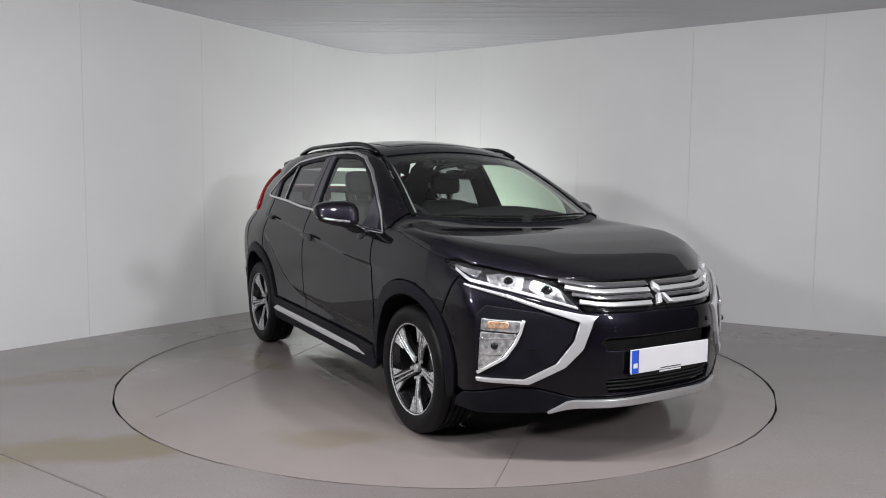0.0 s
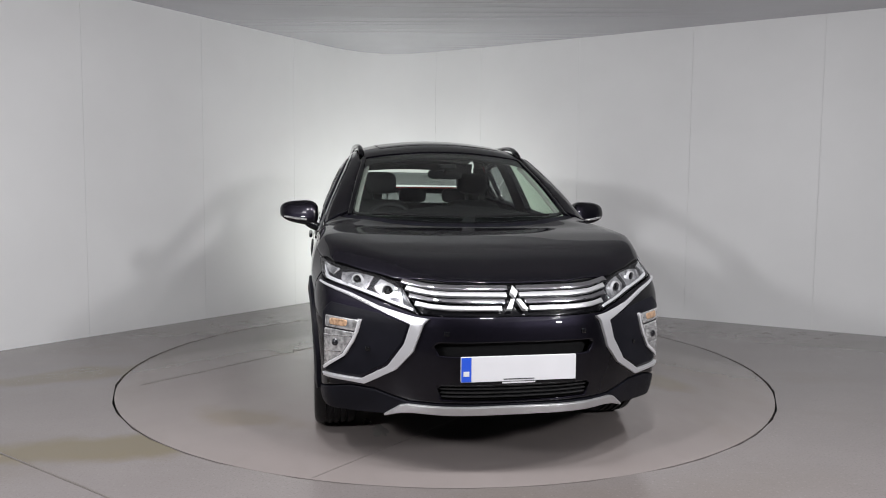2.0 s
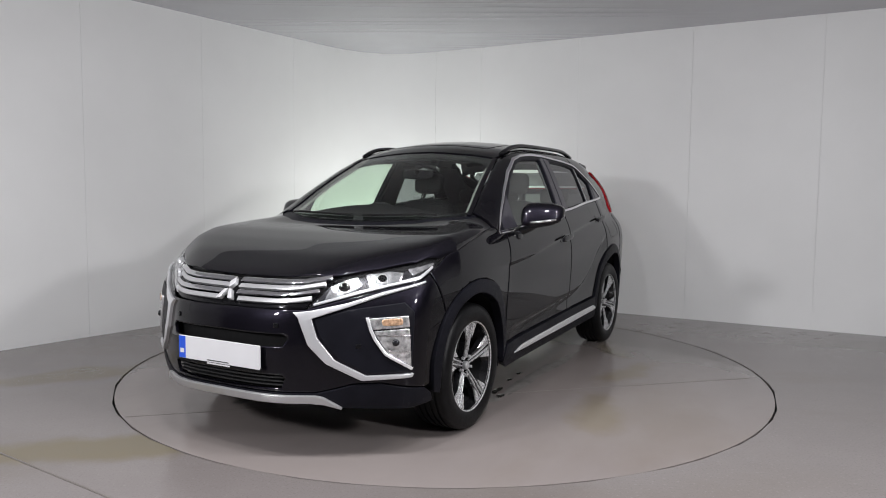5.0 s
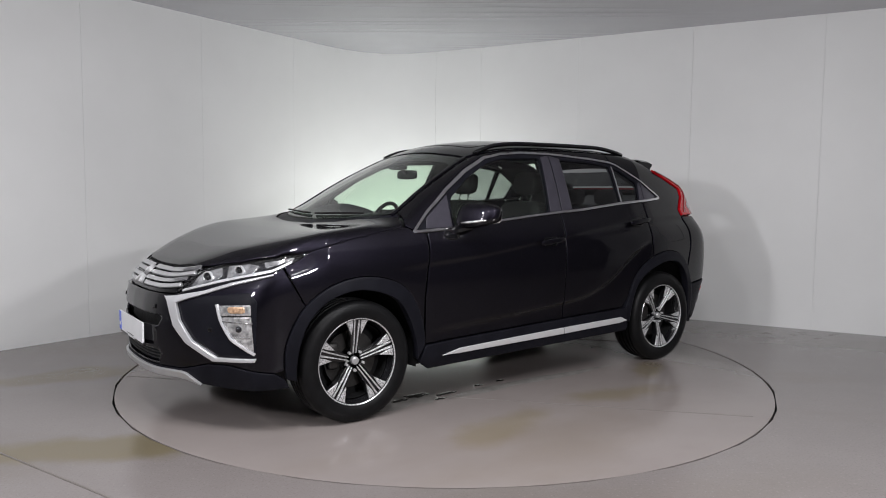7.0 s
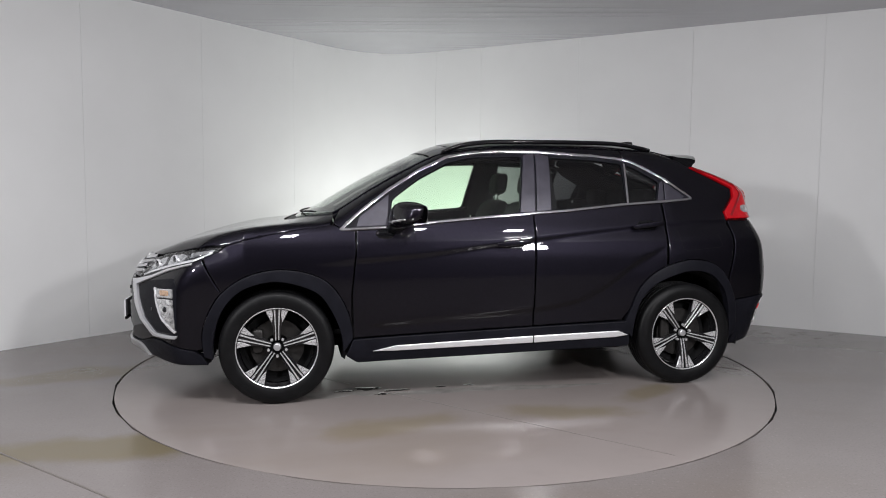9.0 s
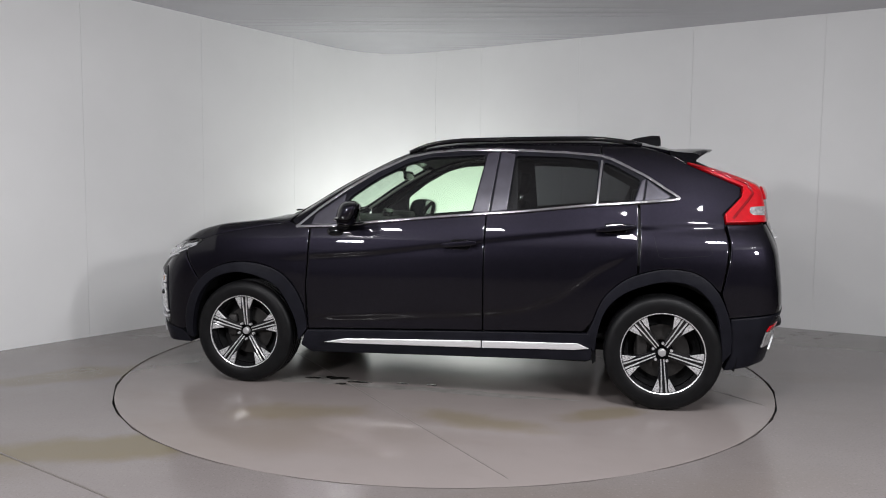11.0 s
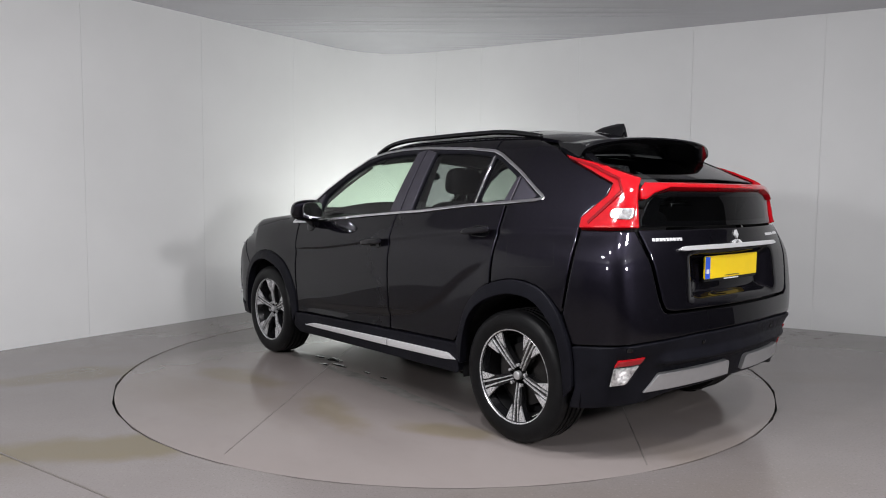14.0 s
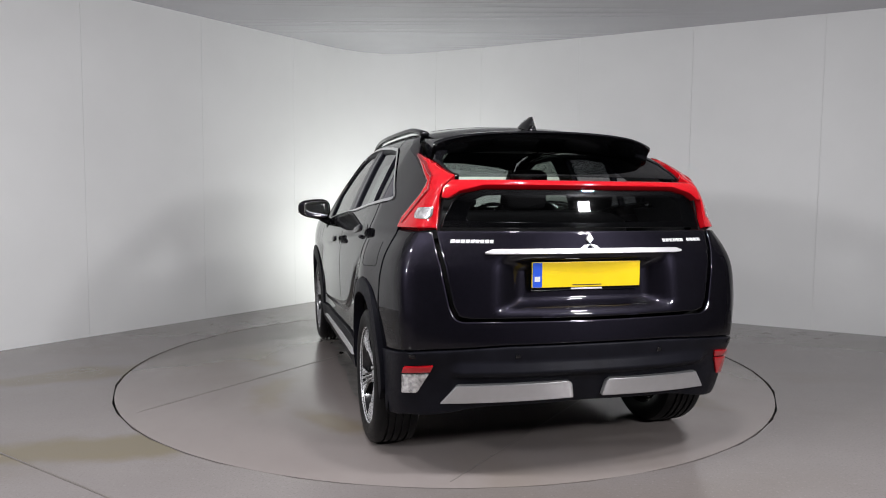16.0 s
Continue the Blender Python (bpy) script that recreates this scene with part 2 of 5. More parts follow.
# ---- the car's skin: an implicit surface in the car's own space (x forward, y left, z up, metres) ----
def table(pts, sigma):
    """A smooth curve through the pairs pts, as a function."""
    xs = np.array([p[0] for p in pts], float)
    ys = np.array([p[1] for p in pts], float)
    if xs[0] > xs[-1]:
        xs, ys = xs[::-1], ys[::-1]
    h = 0.004
    g = np.arange(xs[0] - 0.4, xs[-1] + 0.4, h)
    k = np.arange(-int(3 * sigma / h) - 1, int(3 * sigma / h) + 2) * h
    kern = np.exp(-0.5 * (k / sigma) ** 2)
    kern /= kern.sum()
    n = len(k) // 2
    s0, s1 = (ys[1] - ys[0]) / (xs[1] - xs[0]), (ys[-1] - ys[-2]) / (xs[-1] - xs[-2])
    raw = np.interp(g, xs, ys) + np.minimum(g - xs[0], 0) * s0 + np.maximum(g - xs[-1], 0) * s1
    out = np.convolve(np.pad(raw, n, mode="edge"), kern, mode="valid")
    return lambda v: np.interp(v, g, out)


TOP_LINE = table([(2.30, 0.74), (2.18, 0.838), (2.10, 0.885), (1.9, 0.960), (1.7, 1.009), (1.5, 1.047), (1.30, 1.076), (1.235, 1.098),
                  (1.097, 1.168), (0.924, 1.274), (0.769, 1.366), (0.612, 1.449), (0.453, 1.523), (0.293, 1.592), (0.172, 1.624),
                  (-0.06, 1.654), (-0.3, 1.665), (-0.58, 1.664), (-0.87, 1.659), (-1.2, 1.634), (-1.55, 1.572), (-2.1, 1.44)], 0.03)
CROWN = table([(2.3, 0.02), (2.0, 0.035), (1.7, 0.03), (1.5, 0.028), (1.25, 0.01), (1.0, -0.20), (0.5, -0.20), (0.3, -0.19), (0.1, -0.185), (-0.3, -0.18), (-0.9, -0.18), (-1.6, -0.16)], 0.06)
SIDE = table([(0.15, 0.80), (0.25, 0.855), (0.33, 0.868), (0.45, 0.872), (0.60, 0.882), (0.75, 0.893), (0.88, 0.895), (0.97, 0.884), (1.05, 0.858),
              (1.12, 0.825), (1.25, 0.772), (1.4, 0.703), (1.5, 0.652), (1.58, 0.600), (1.66, 0.52)], 0.022)
TAPER = table([(2.4, 0.26), (2.1, 0.075), (1.94, 0.022), (1.8, 0.008), (1.5, 0.004), (1.1, 0.0), (-1.0, 0.0), (-1.3, 0.004), (-1.6, 0.014), (-1.8, 0.028), (-1.95, 0.052), (-2.1, 0.11), (-2.3, 0.2)], 0.06)
NOSE = table([(0.15, 2.20), (0.25, 2.258), (0.33, 2.282), (0.45, 2.295), (0.56, 2.297), (0.70, 2.290), (0.78, 2.258), (0.845, 2.212), (0.90, 2.165), (1.0, 2.05), (1.2, 1.8)], 0.02)
TAIL = table([(0.2, 1.985), (0.30, 2.03), (0.42, 2.058), (0.50, 2.072), (0.57, 2.092), (0.62, 2.094), (0.75, 2.078), (0.95, 2.056), (1.08, 2.034), (1.2, 2.018),
              (1.28, 2.005), (1.325, 1.975), (1.36, 1.900), (1.41, 1.765), (1.47, 1.625), (1.52, 1.52), (1.6, 1.38)], 0.015)
PLAN = table([(-0.2, 0.0), (0.0, 0.0), (0.2, 0.008), (0.33, 0.034), (0.45, 0.100), (0.55, 0.160), (0.68, 0.250), (0.83, 0.350), (0.95, 0.45)], 0.035)
BOW = table([(0.2, 0.22), (0.5, 0.21), (0.62, 0.15), (0.75, 0.13), (0.95, 0.14), (1.05, 0.19), (1.12, 0.26), (1.6, 0.26)], 0.03)
CREASE = table([(1.5, 0.83), (0.9, 0.85), (0.45, 0.885), (0.0, 0.945), (-0.5, 1.005), (-0.9, 1.05), (-1.3, 1.08), (-2.0, 1.10)], 0.06)
LOWER = table([(1.0, 0.44), (0.6, 0.465), (0.0, 0.505), (-0.35, 0.535), (-0.55, 0.57), (-0.75, 0.66), (-0.95, 0.82), (-1.5, 1.1)], 0.05)


def smax(a, b, r):
    return 0.5 * (a + b + np.sqrt((a - b) ** 2 + r * r))


def step(v, w):
    return 0.5 + 0.5 * np.tanh(v / w)


def skin(x, y, z):
    """Negative inside the body, zero on its skin."""
    a = np.abs(y)
    dz = z - CREASE(x)
    mid = step(0.95 - x, 0.12) * step(x + 1.75, 0.12)
    sculpt = -0.013 * step(-dz, 0.013) * np.exp(-np.maximum(-dz, 0) / 0.16) * mid
    dl = z - LOWER(x)
    sculpt = sculpt - 0.016 * step(-dl, 0.016) * np.exp(-np.maximum(-dl, 0) / 0.2) * step(0.75 - x, 0.08) * step(x + 1.1, 0.08)
    haunch = 0.012 * np.exp(-((np.abs(x) - 1.335) / 0.30) ** 2) * step(1.0 - z, 0.08)
    slope = 0.24 * np.maximum(0, x - 1.52) * step(z - 0.88, 0.05)
    tuck_in = 0.035 * step(z - 1.06, 0.07) * np.clip((-x - 1.25) / 0.45, 0, 1.3)
    side = a - (SIDE(z) - TAPER(x) + sculpt + haunch - slope - tuck_in)
    top = (z - (TOP_LINE(x) + CROWN(x) * y * y)) * 0.9
    front = (x - (NOSE(z) - PLAN(a))) * 0.9
    rear = -x - (TAIL(z) - BOW(z) * y * y - 0.05 * a ** 6)
    f = smax(side, top, 0.035)
    f = smax(f, front, 0.045)
    return smax(f, rear, 0.04)


def normals(p):
    """Outward unit normals of the skin at the points p."""
    h = 0.002
    g = np.stack([skin(*(p + d).T) - skin(*(p - d).T) for d in np.eye(3) * h], 1)
    return g / np.linalg.norm(g, axis=1)[:, None]


UF, UR = 1.4, -1.2          # ends of the spine from which the flanks, nose and tail are cast outwards


def to_u(x, y):
    """The coordinate along the body's girdle: x on the flank, then round the nose or the tail."""
    if x > UF:
        return UF + 0.87 * math.atan2(x - UF, y)
    if x < UR:
        return UR - 0.85 * math.atan2(UR - x, y)
    return x


def cast(base, way, far=1.7, near=0.02):
    lo, hi = np.full(len(base), near), np.full(len(base), far)
    for _ in range(26):
        m = (lo + hi) / 2
        out = skin(*(base + way * m[:, None]).T) > 0
        hi, lo = np.where(out, m, hi), np.where(out, lo, m)
    return base + way * lo[:, None]


def girdle(uv):
    """Points of the skin for (u, z)."""
    u, z = np.asarray(uv, float).T
    pf, pr = np.maximum(u - UF, 0) / 0.87, np.maximum(UR - u, 0) / 0.85
    way = np.stack([np.sin(pf) - np.sin(pr), np.cos(pf + pr), 0 * u], 1)
    return cast(np.stack([np.clip(u, UR, UF), 0 * u, z], 1), way)


def topside(xy):
    """Points of the skin for (x, y), from above."""
    x, y = np.asarray(xy, float).T
    return cast(np.stack([x, y, 0 * x + 0.3], 1), np.tile([0.0, 0.0, 1.0], (len(x), 1)))


# ---- panels cut from the skin ----
def soft(pts, r=0.012):
    """Rounds the corners of an outline."""
    out, n = [], len(pts)
    for i in range(n):
        a, b, c = [np.array(pts[k % n], float) for k in (i - 1, i, i + 1)]
        u, v = a - b, c - b
        lu, lv = np.linalg.norm(u), np.linalg.norm(v)
        if lu < 1e-6 or lv < 1e-6:
            continue
        q = min(r, lu * 0.4, lv * 0.4)
        p0, p1 = b + u / lu * q, b + v / lv * q
        out += [tuple(p0), tuple(0.25 * p0 + 0.5 * b + 0.25 * p1), tuple(p1)]
    return out


def flow(pts, k=4):
    """A smooth line through pts with k steps between each two; every k-th point is one of pts."""
    p = np.array(pts, float)
    q = np.concatenate([[2 * p[0] - p[1]], p, [2 * p[-1] - p[-2]]])
    out = []
    for i in range(1, len(q) - 2):
        for t in np.arange(k) / k:
            out.append(tuple(0.5 * (2 * q[i] + (q[i + 1] - q[i - 1]) * t + (2 * q[i - 1] - 5 * q[i] + 4 * q[i + 1] - q[i + 2]) * t * t + (3 * q[i] - q[i - 1] - 3 * q[i + 1] + q[i + 2]) * t ** 3)))
    return out + [tuple(p[-1])]


def dense(pts, h=0.02):
    out, n = [], len(pts)
    for i in range(n):
        a, b = np.array(pts[i], float), np.array(pts[(i + 1) % n], float)
        k = max(1, int(np.linalg.norm(b - a) / h))
        out += [tuple(a + (b - a) * j / k) for j in range(k)]
    return np.array(out)


def area(p):
    return 0.5 * np.sum(p[:, 0] * np.roll(p[:, 1], -1) - np.roll(p[:, 0], -1) * p[:, 1])


def inset(p, d):
    """The outline p, counter-clockwise, moved inwards by d."""
    e0, e1 = p - np.roll(p, 1, 0), np.roll(p, -1, 0) - p
    n0, n1 = [np.stack([-e[:, 1], e[:, 0]], 1) / np.maximum(np.linalg.norm(e, axis=1), 1e-9)[:, None] for e in (e0, e1)]
    n = n0 + n1
    n /= np.maximum(np.linalg.norm(n, axis=1), 0.5)[:, None]
    return p + n * d


def inside(q, poly):
    x, y = q[:, 0], q[:, 1]
    hit = np.zeros(len(q), bool)
    for (x0, y0), (x1, y1) in zip(poly, np.roll(poly, -1, 0)):
        c = (y0 > y) != (y1 > y)
        if y0 != y1:
            hit ^= c & (x < (x1 - x0) * (y - y0) / (y1 - y0) + x0)
    return hit


def panel(name, outline, material, parent, off=0.0, deep=0.014, holes=(), on=girdle, gap=0.0016, grid=0.035, side=1, label="", edge=0.0015, ring=0.006, shape=None):
    """A panel of the skin within an outline of (u, z) or (x, y): proud by off, with a rolled edge and a rim that is deep metres deep."""
    o = dense(outline)
    o = o if area(o) > 0 else o[::-1]
    o = inset(o, gap)
    hs = []
    for h in holes:
        h = dense(h)
        hs.append(h if area(h) < 0 else h[::-1])
    loops = [o] + hs
    pts, edges, n = [], [], 0
    for lp in loops:
        pts.append(lp)
        edges += [(n + i, n + (i + 1) % len(lp)) for i in range(len(lp))]
        n += len(lp)
    for lp in loops:
        r = inset(lp, ring)
        ok = inside(r, o)
        for h in hs:
            ok &= ~inside(r, h)
        pts.append(r[ok])
    lo, hi = o.min(0), o.max(0)
    gw, gh = grid if isinstance(grid, tuple) else (grid, grid)
    gx, gy = np.meshgrid(np.arange(lo[0], hi[0], gw) + gw * 0.31, np.arange(lo[1], hi[1], gh) + gh * 0.2)
    gpts = np.stack([gx.ravel(), gy.ravel()], 1)
    ok = inside(gpts, o)
    for h in hs:
        ok &= ~inside(gpts, h)
    gpts = gpts[ok]
    if len(gpts):
        ref = np.concatenate(pts)
        ok = np.array([np.min(np.sum((ref - q) ** 2, 1)) > (0.3 * min(gw, gh)) ** 2 for q in gpts])
        gpts = gpts[ok]
        pts.append(gpts)
    allp = np.concatenate(pts)
    res = delaunay_2d_cdt([Vector(p) for p in allp], edges, [], 0, 1e-7)
    v2 = np.array([tuple(v) for v in res[0]])
    tri = np.array([f for f in res[2] if len(f) == 3])
    cen = v2[tri].mean(1)
    ok = inside(cen, o)
    for h in hs:
        ok &= ~inside(cen, h)
    tri = tri[ok]
    cross = np.cross(v2[tri[:, 1]] - v2[tri[:, 0]], v2[tri[:, 2]] - v2[tri[:, 0]])
    tri = tri[np.abs(cross) > 1e-9]
    count = {}
    for t in tri:
        for a, b in ((t[0], t[1]), (t[1], t[2]), (t[2], t[0])):
            count[(a, b)] = 1
    rim = [(a, b) for a, b in count if (b, a) not in count]
    p3 = on(v2)
    nr = normals(p3)
    lift = np.full(len(v2), float(off))
    if shape is not None:
        lift = lift + shape(v2)
    rimset = sorted({i for e in rim for i in e})
    lift[rimset] -= edge
    top = p3 + nr * lift[:, None]
    if shape is not None:
        g = np.zeros_like(top)
        fn = np.cross(top[tri[:, 1]] - top[tri[:, 0]], top[tri[:, 2]] - top[tri[:, 0]])
        fn *= np.sign(np.sum(fn * nr[tri[:, 0]], 1))[:, None]
        for k in range(3):
            np.add.at(g, tri[:, k], fn)
        ln = np.linalg.norm(g, axis=1)
        ok = ln > 1e-12
        ok[rimset] = False
        nr = nr.copy()
        nr[ok] = g[ok] / ln[ok][:, None]
    # rim: a second row of points below the edge, with sideways normals
    idx = {i: k for k, i in enumerate(rimset)}
    lat = np.zeros((len(rimset), 3))
    for a, b in rim:
        d = np.cross(top[b] - top[a], nr[a])
        d /= max(np.linalg.norm(d), 1e-9)
        lat[idx[a]] += d
        lat[idx[b]] += d
    lat /= np.maximum(np.linalg.norm(lat, axis=1), 1e-9)[:, None]
    base = top[rimset] - nr[rimset] * deep
    nv, nb = len(top), len(rimset)
    faces = [tuple(map(int, t)) for t in tri]
    flip = np.sum(np.cross(top[tri[0][1]] - top[tri[0][0]], top[tri[0][2]] - top[tri[0][0]]) * nr[tri[0][0]]) < 0
    if flip:
        faces = [f[::-1] for f in faces]
        rim = [(b, a) for a, b in rim]
        lat = -lat
    verts = np.concatenate([top, top[rimset], base])
    vn = np.concatenate([nr, lat, lat])
    tilt = nr[rimset] + 0.7 * lat
    vn[rimset] = tilt / np.linalg.norm(tilt, axis=1)[:, None]
    for a, b in rim:
        faces.append((nv + idx[b], nv + idx[a], nv + nb + idx[a], nv + nb + idx[b]))
    if side < 0:
        verts, vn = verts * [1, -1, 1], vn * [1, -1, 1]
        faces = [f[::-1] for f in faces]
    return raw(name, verts, faces, material, parent, label, True, vn)


def ribbon(name, path, width, material, parent, **kw):
    """A narrow strip of the skin along a path; width is a number or one for each point."""
    p = np.array(path, float)
    w = np.broadcast_to(np.asarray(width, float), (len(p),))
    d = np.gradient(p, axis=0)
    d /= np.linalg.norm(d, axis=1)[:, None]
    n = np.stack([-d[:, 1], d[:, 0]], 1)
    a, b = p + n * w[:, None] / 2, p - n * w[:, None] / 2
    kw.setdefault("gap", 0.0)
    kw.setdefault("ring", float(w.min()) * 0.3)
    return panel(name, [tuple(q) for q in a] + [tuple(q) for q in b[::-1]], material, parent, **kw)


NC, TC = UF + 0.87 * math.pi / 2, UR - 0.85 * math.pi / 2      # the girdle's middle at the nose and at the tail


def both(half, c):
    """An outline that crosses the middle c, from its half that starts and ends there."""
    return list(half) + [(2 * c - u, z) for u, z in half[::-1] if abs(u - c) > 1e-6]


def both_top(half):
    return list(half) + [(x, -y) for x, y in half[::-1] if abs(y) > 1e-6]


# ---- the studio: floor, turntable, two boarded walls that meet in a rounded corner, ceiling ----
DISC_R, CEIL_Z = 2.238, 2.945
CORNER = np.array((-0.884, 3.856))
LEFT_WAY, RIGHT_WAY = np.array((-0.592, -0.806)), np.array((0.8815, -0.472))
FILLET = 0.85


def room_line():
    """The plan of the walls, from the far end of the left wall round the corner to the far end of the right wall."""
    a, b = CORNER + LEFT_WAY * FILLET, CORNER + RIGHT_WAY * FILLET
    pts = [CORNER + LEFT_WAY * 9.6]
    pts += [(1 - s) ** 2 * a + 2 * s * (1 - s) * CORNER + s * s * b for s in np.linspace(0, 1, 17)]
    return pts + [CORNER + RIGHT_WAY * 9.6]


LINE = room_line()
BACK = [CORNER + RIGHT_WAY * 9.6 + LEFT_WAY * 9.6]


def build_floor():
    ring = [(math.cos(2 * math.pi * k / 128) * (DISC_R + 0.008), math.sin(2 * math.pi * k / 128) * (DISC_R + 0.008)) for k in range(128)]
    out = [tuple(p) for p in LINE] + [tuple(BACK[0])]
    cx, cy = np.mean(np.array(out), axis=0)
    out = [(cx + (x - cx) * 1.03, cy + (y - cy) * 1.03) for x, y in out]
    n = len(ring)
    pts = ring + out
    edges = [(i, (i + 1) % n) for i in range(n)] + [(n + i, n + (i + 1) % len(out)) for i in range(len(out))]
    r = delaunay_2d_cdt([Vector(p) for p in pts], edges, [], 0, 1e-6)
    v = np.array([tuple(q) for q in r[0]])
    tri = np.array([f for f in r[2] if len(f) == 3])
    c = v[tri].mean(1)
    tri = tri[inside(c, np.array(out)) & (np.hypot(c[:, 0], c[:, 1]) > DISC_R * 0.9995)]
    verts = [(x, y, 0.0) for x, y in v] + [(x, y, -0.06) for x, y in ring]
    faces = [tuple(map(int, t)) for t in tri] + [(i, (i + 1) % n, len(v) + (i + 1) % n, len(v) + i) for i in range(n)]
    fl = raw("floor", verts, faces, FLOOR, None, smooth=False)
    tagged(fl, "worn grey painted concrete floor with ochre stains", "floor", kind="structure")
    bm = box_bm((4.2, 0.010, 0.002), (0, 0, 0))
    bmesh.ops.transform(bm, matrix=pose(-2.03, -1.95, 0.001, 0, 0, math.degrees(math.atan2(-0.68, 1.05))), verts=bm.verts)
    part("floor_joint", bm, SEAM, fl)
    pit = lathe("turntable_pit", [(0.0, 0), (DISC_R + 0.25, 0)], PIT, None, n=64)
    pit.matrix_world = pose(0, 0, -0.07, 90)
    tagged(pit, "dark recess under the turntable", "pit", kind="structure")


def build_walls():
    # straight runs of boards 1.17 m wide, and the rounded corner as one sheet
    def boards(wall, start, way, offset, count, inward):
        for k in range(-1, count):
            s0, s1 = max(FILLET, offset + 1.17 * k), offset + 1.17 * (k + 1)
            if s1 <= FILLET + 0.01:
                continue
            mid = CORNER + way * (s0 + s1) / 2 - inward * 0.02
            m = Matrix.Translation((mid[0], mid[1], CEIL_Z / 2)) @ Matrix.Rotation(math.atan2(way[1], way[0]), 4, "Z")
            bm = box_bm((s1 - s0 - 0.0012, 0.04, CEIL_Z + 0.04), bevel=0.0008)
            bmesh.ops.transform(bm, matrix=m, verts=bm.verts)
            part("board", bm, WALL, wall)

    for name, way, offset, inward in (("wall_left", LEFT_WAY, 1.36, np.array((0.806, -0.592))), ("wall_right", RIGHT_WAY, 1.45, np.array((-0.472, -0.8815)))):
        far = CORNER + way * 9.6
        a = CORNER + way * (FILLET + 0.02) - inward * 0.06
        b = far - inward * 0.06
        mid = (a + b) / 2
        bm = box_bm((np.linalg.norm(b - a), 0.03, CEIL_Z + 0.05))
        bmesh.ops.transform(bm, matrix=Matrix.Translation((mid[0], mid[1], CEIL_Z / 2)) @ Matrix.Rotation(math.atan2(way[1], way[0]), 4, "Z"), verts=bm.verts)
        wall = part(name, bm, WALL, None)
        tagged(wall, "off-white studio wall of tall smooth boards", "wall", kind="structure")
        boards(wall, FILLET, way, offset, 8, inward)
    curve = LINE[1:-1]
    vs, fs = [], []
    for p in curve:
        d = (np.array(p) - np.array((0.0, 0.0)))
        d = d / np.linalg.norm(d)
        q = np.array(p) + d * 0.04
        vs += [(p[0], p[1], -0.02), (p[0], p[1], CEIL_Z + 0.02), (q[0], q[1], -0.02), (q[0], q[1], CEIL_Z + 0.02)]
    for i in range(len(curve) - 1):
        a, b = 4 * i, 4 * i + 4
        fs += [(a, b, b + 1, a + 1), (a + 2, a + 3, b + 3, b + 2)]
    tagged(raw("wall_corner", vs, fs, WALL, None), "off-white rounded corner of the studio wall", "wall", kind="structure")
    # unseen walls added behind the camera, dark so the car's paint mirrors little light
    e0, e1, bk = LINE[0], LINE[-1], BACK[0]
    for name, p, q in (("wall_back", e0, bk), ("wall_closing", bk, e1)):
        p, q = np.array(p), np.array(q)
        mid, w = (p + q) / 2, q - p
        bm = box_bm((np.linalg.norm(w) + 0.1, 0.06, CEIL_Z))
        bmesh.ops.transform(bm, matrix=Matrix.Translation((mid[0], mid[1], CEIL_Z / 2)) @ Matrix.Rotation(math.atan2(w[1], w[0]), 4, "Z"), verts=bm.verts)
        tagged(part(name, bm, BACK_WALL, None), "plain dark wall added out of view to close the studio", "wall", kind="structure")


def build_ceiling():
    # a stretched film, drawn in fine wrinkles that run across the studio; they fade out away from the corner
    lo, hi = np.array((-6.8, -8.6)), np.array((7.8, 4.2))
    xs, ys = np.linspace(lo[0], hi[0], 110), np.concatenate([np.linspace(lo[1], 0.2, 24)[:-1], np.linspace(0.2, hi[1], 230)])
    rng = random.Random(5)
    folds = [(rng.uniform(1.15, 3.2), rng.uniform(-1.6, 1.2), rng.uniform(0.5, 1.5), rng.uniform(0.006, 0.014), rng.uniform(0.018, 0.035), rng.uniform(-0.05, 0.02)) for _ in range(18)]
    X, Y = np.meshgrid(xs, ys)
    Z = np.full(X.shape, CEIL_Z)
    for y0, x0, half, amp, wid, slope in folds:
        Z = Z - amp * 0.5 * np.exp(-((Y - y0 - slope * (X - x0)) / wid) ** 2) * np.exp(-((X - x0) / half) ** 4)
    nx = len(xs)
    vs = np.stack([X.ravel(), Y.ravel(), Z.ravel()], 1)
    fs = [(j * nx + i, (j + 1) * nx + i, (j + 1) * nx + i + 1, j * nx + i + 1) for j in range(len(ys) - 1) for i in range(nx - 1)]
    tagged(raw("ceiling", vs, fs, CEIL, None), "grey stretched film ceiling with fine glossy wrinkles", "ceiling", kind="structure")
    bm = box_bm((16, 14, 0.05), (0, -2.2, CEIL_Z + 0.1))
    tagged(part("roof_slab", bm, WALL, None), "plain slab over the film ceiling", "ceiling", kind="structure")


def puddle(name, at, size, seed, material, parent):
    """A flat irregular spill, made of a low domed sheet with a ragged outline."""
    rng = random.Random(seed)
    n = 56
    ph = [(rng.uniform(0, 6.28), rng.uniform(0.08, 0.3) / k ** 0.6, k) for k in range(1, 12)]
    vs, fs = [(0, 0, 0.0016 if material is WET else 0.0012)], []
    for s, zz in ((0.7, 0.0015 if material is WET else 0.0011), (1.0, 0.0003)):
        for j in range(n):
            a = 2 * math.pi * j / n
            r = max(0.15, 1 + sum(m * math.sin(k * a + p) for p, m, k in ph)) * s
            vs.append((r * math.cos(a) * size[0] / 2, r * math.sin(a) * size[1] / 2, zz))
    for j in range(n):
        fs += [(0, 1 + j, 1 + (j + 1) % n), (1 + j, 1 + n + j, 1 + n + (j + 1) % n, 1 + (j + 1) % n)]
    ob = raw(name, [(x + at[0], y + at[1], z) for x, y, z in vs], fs, material, parent)
    return ob


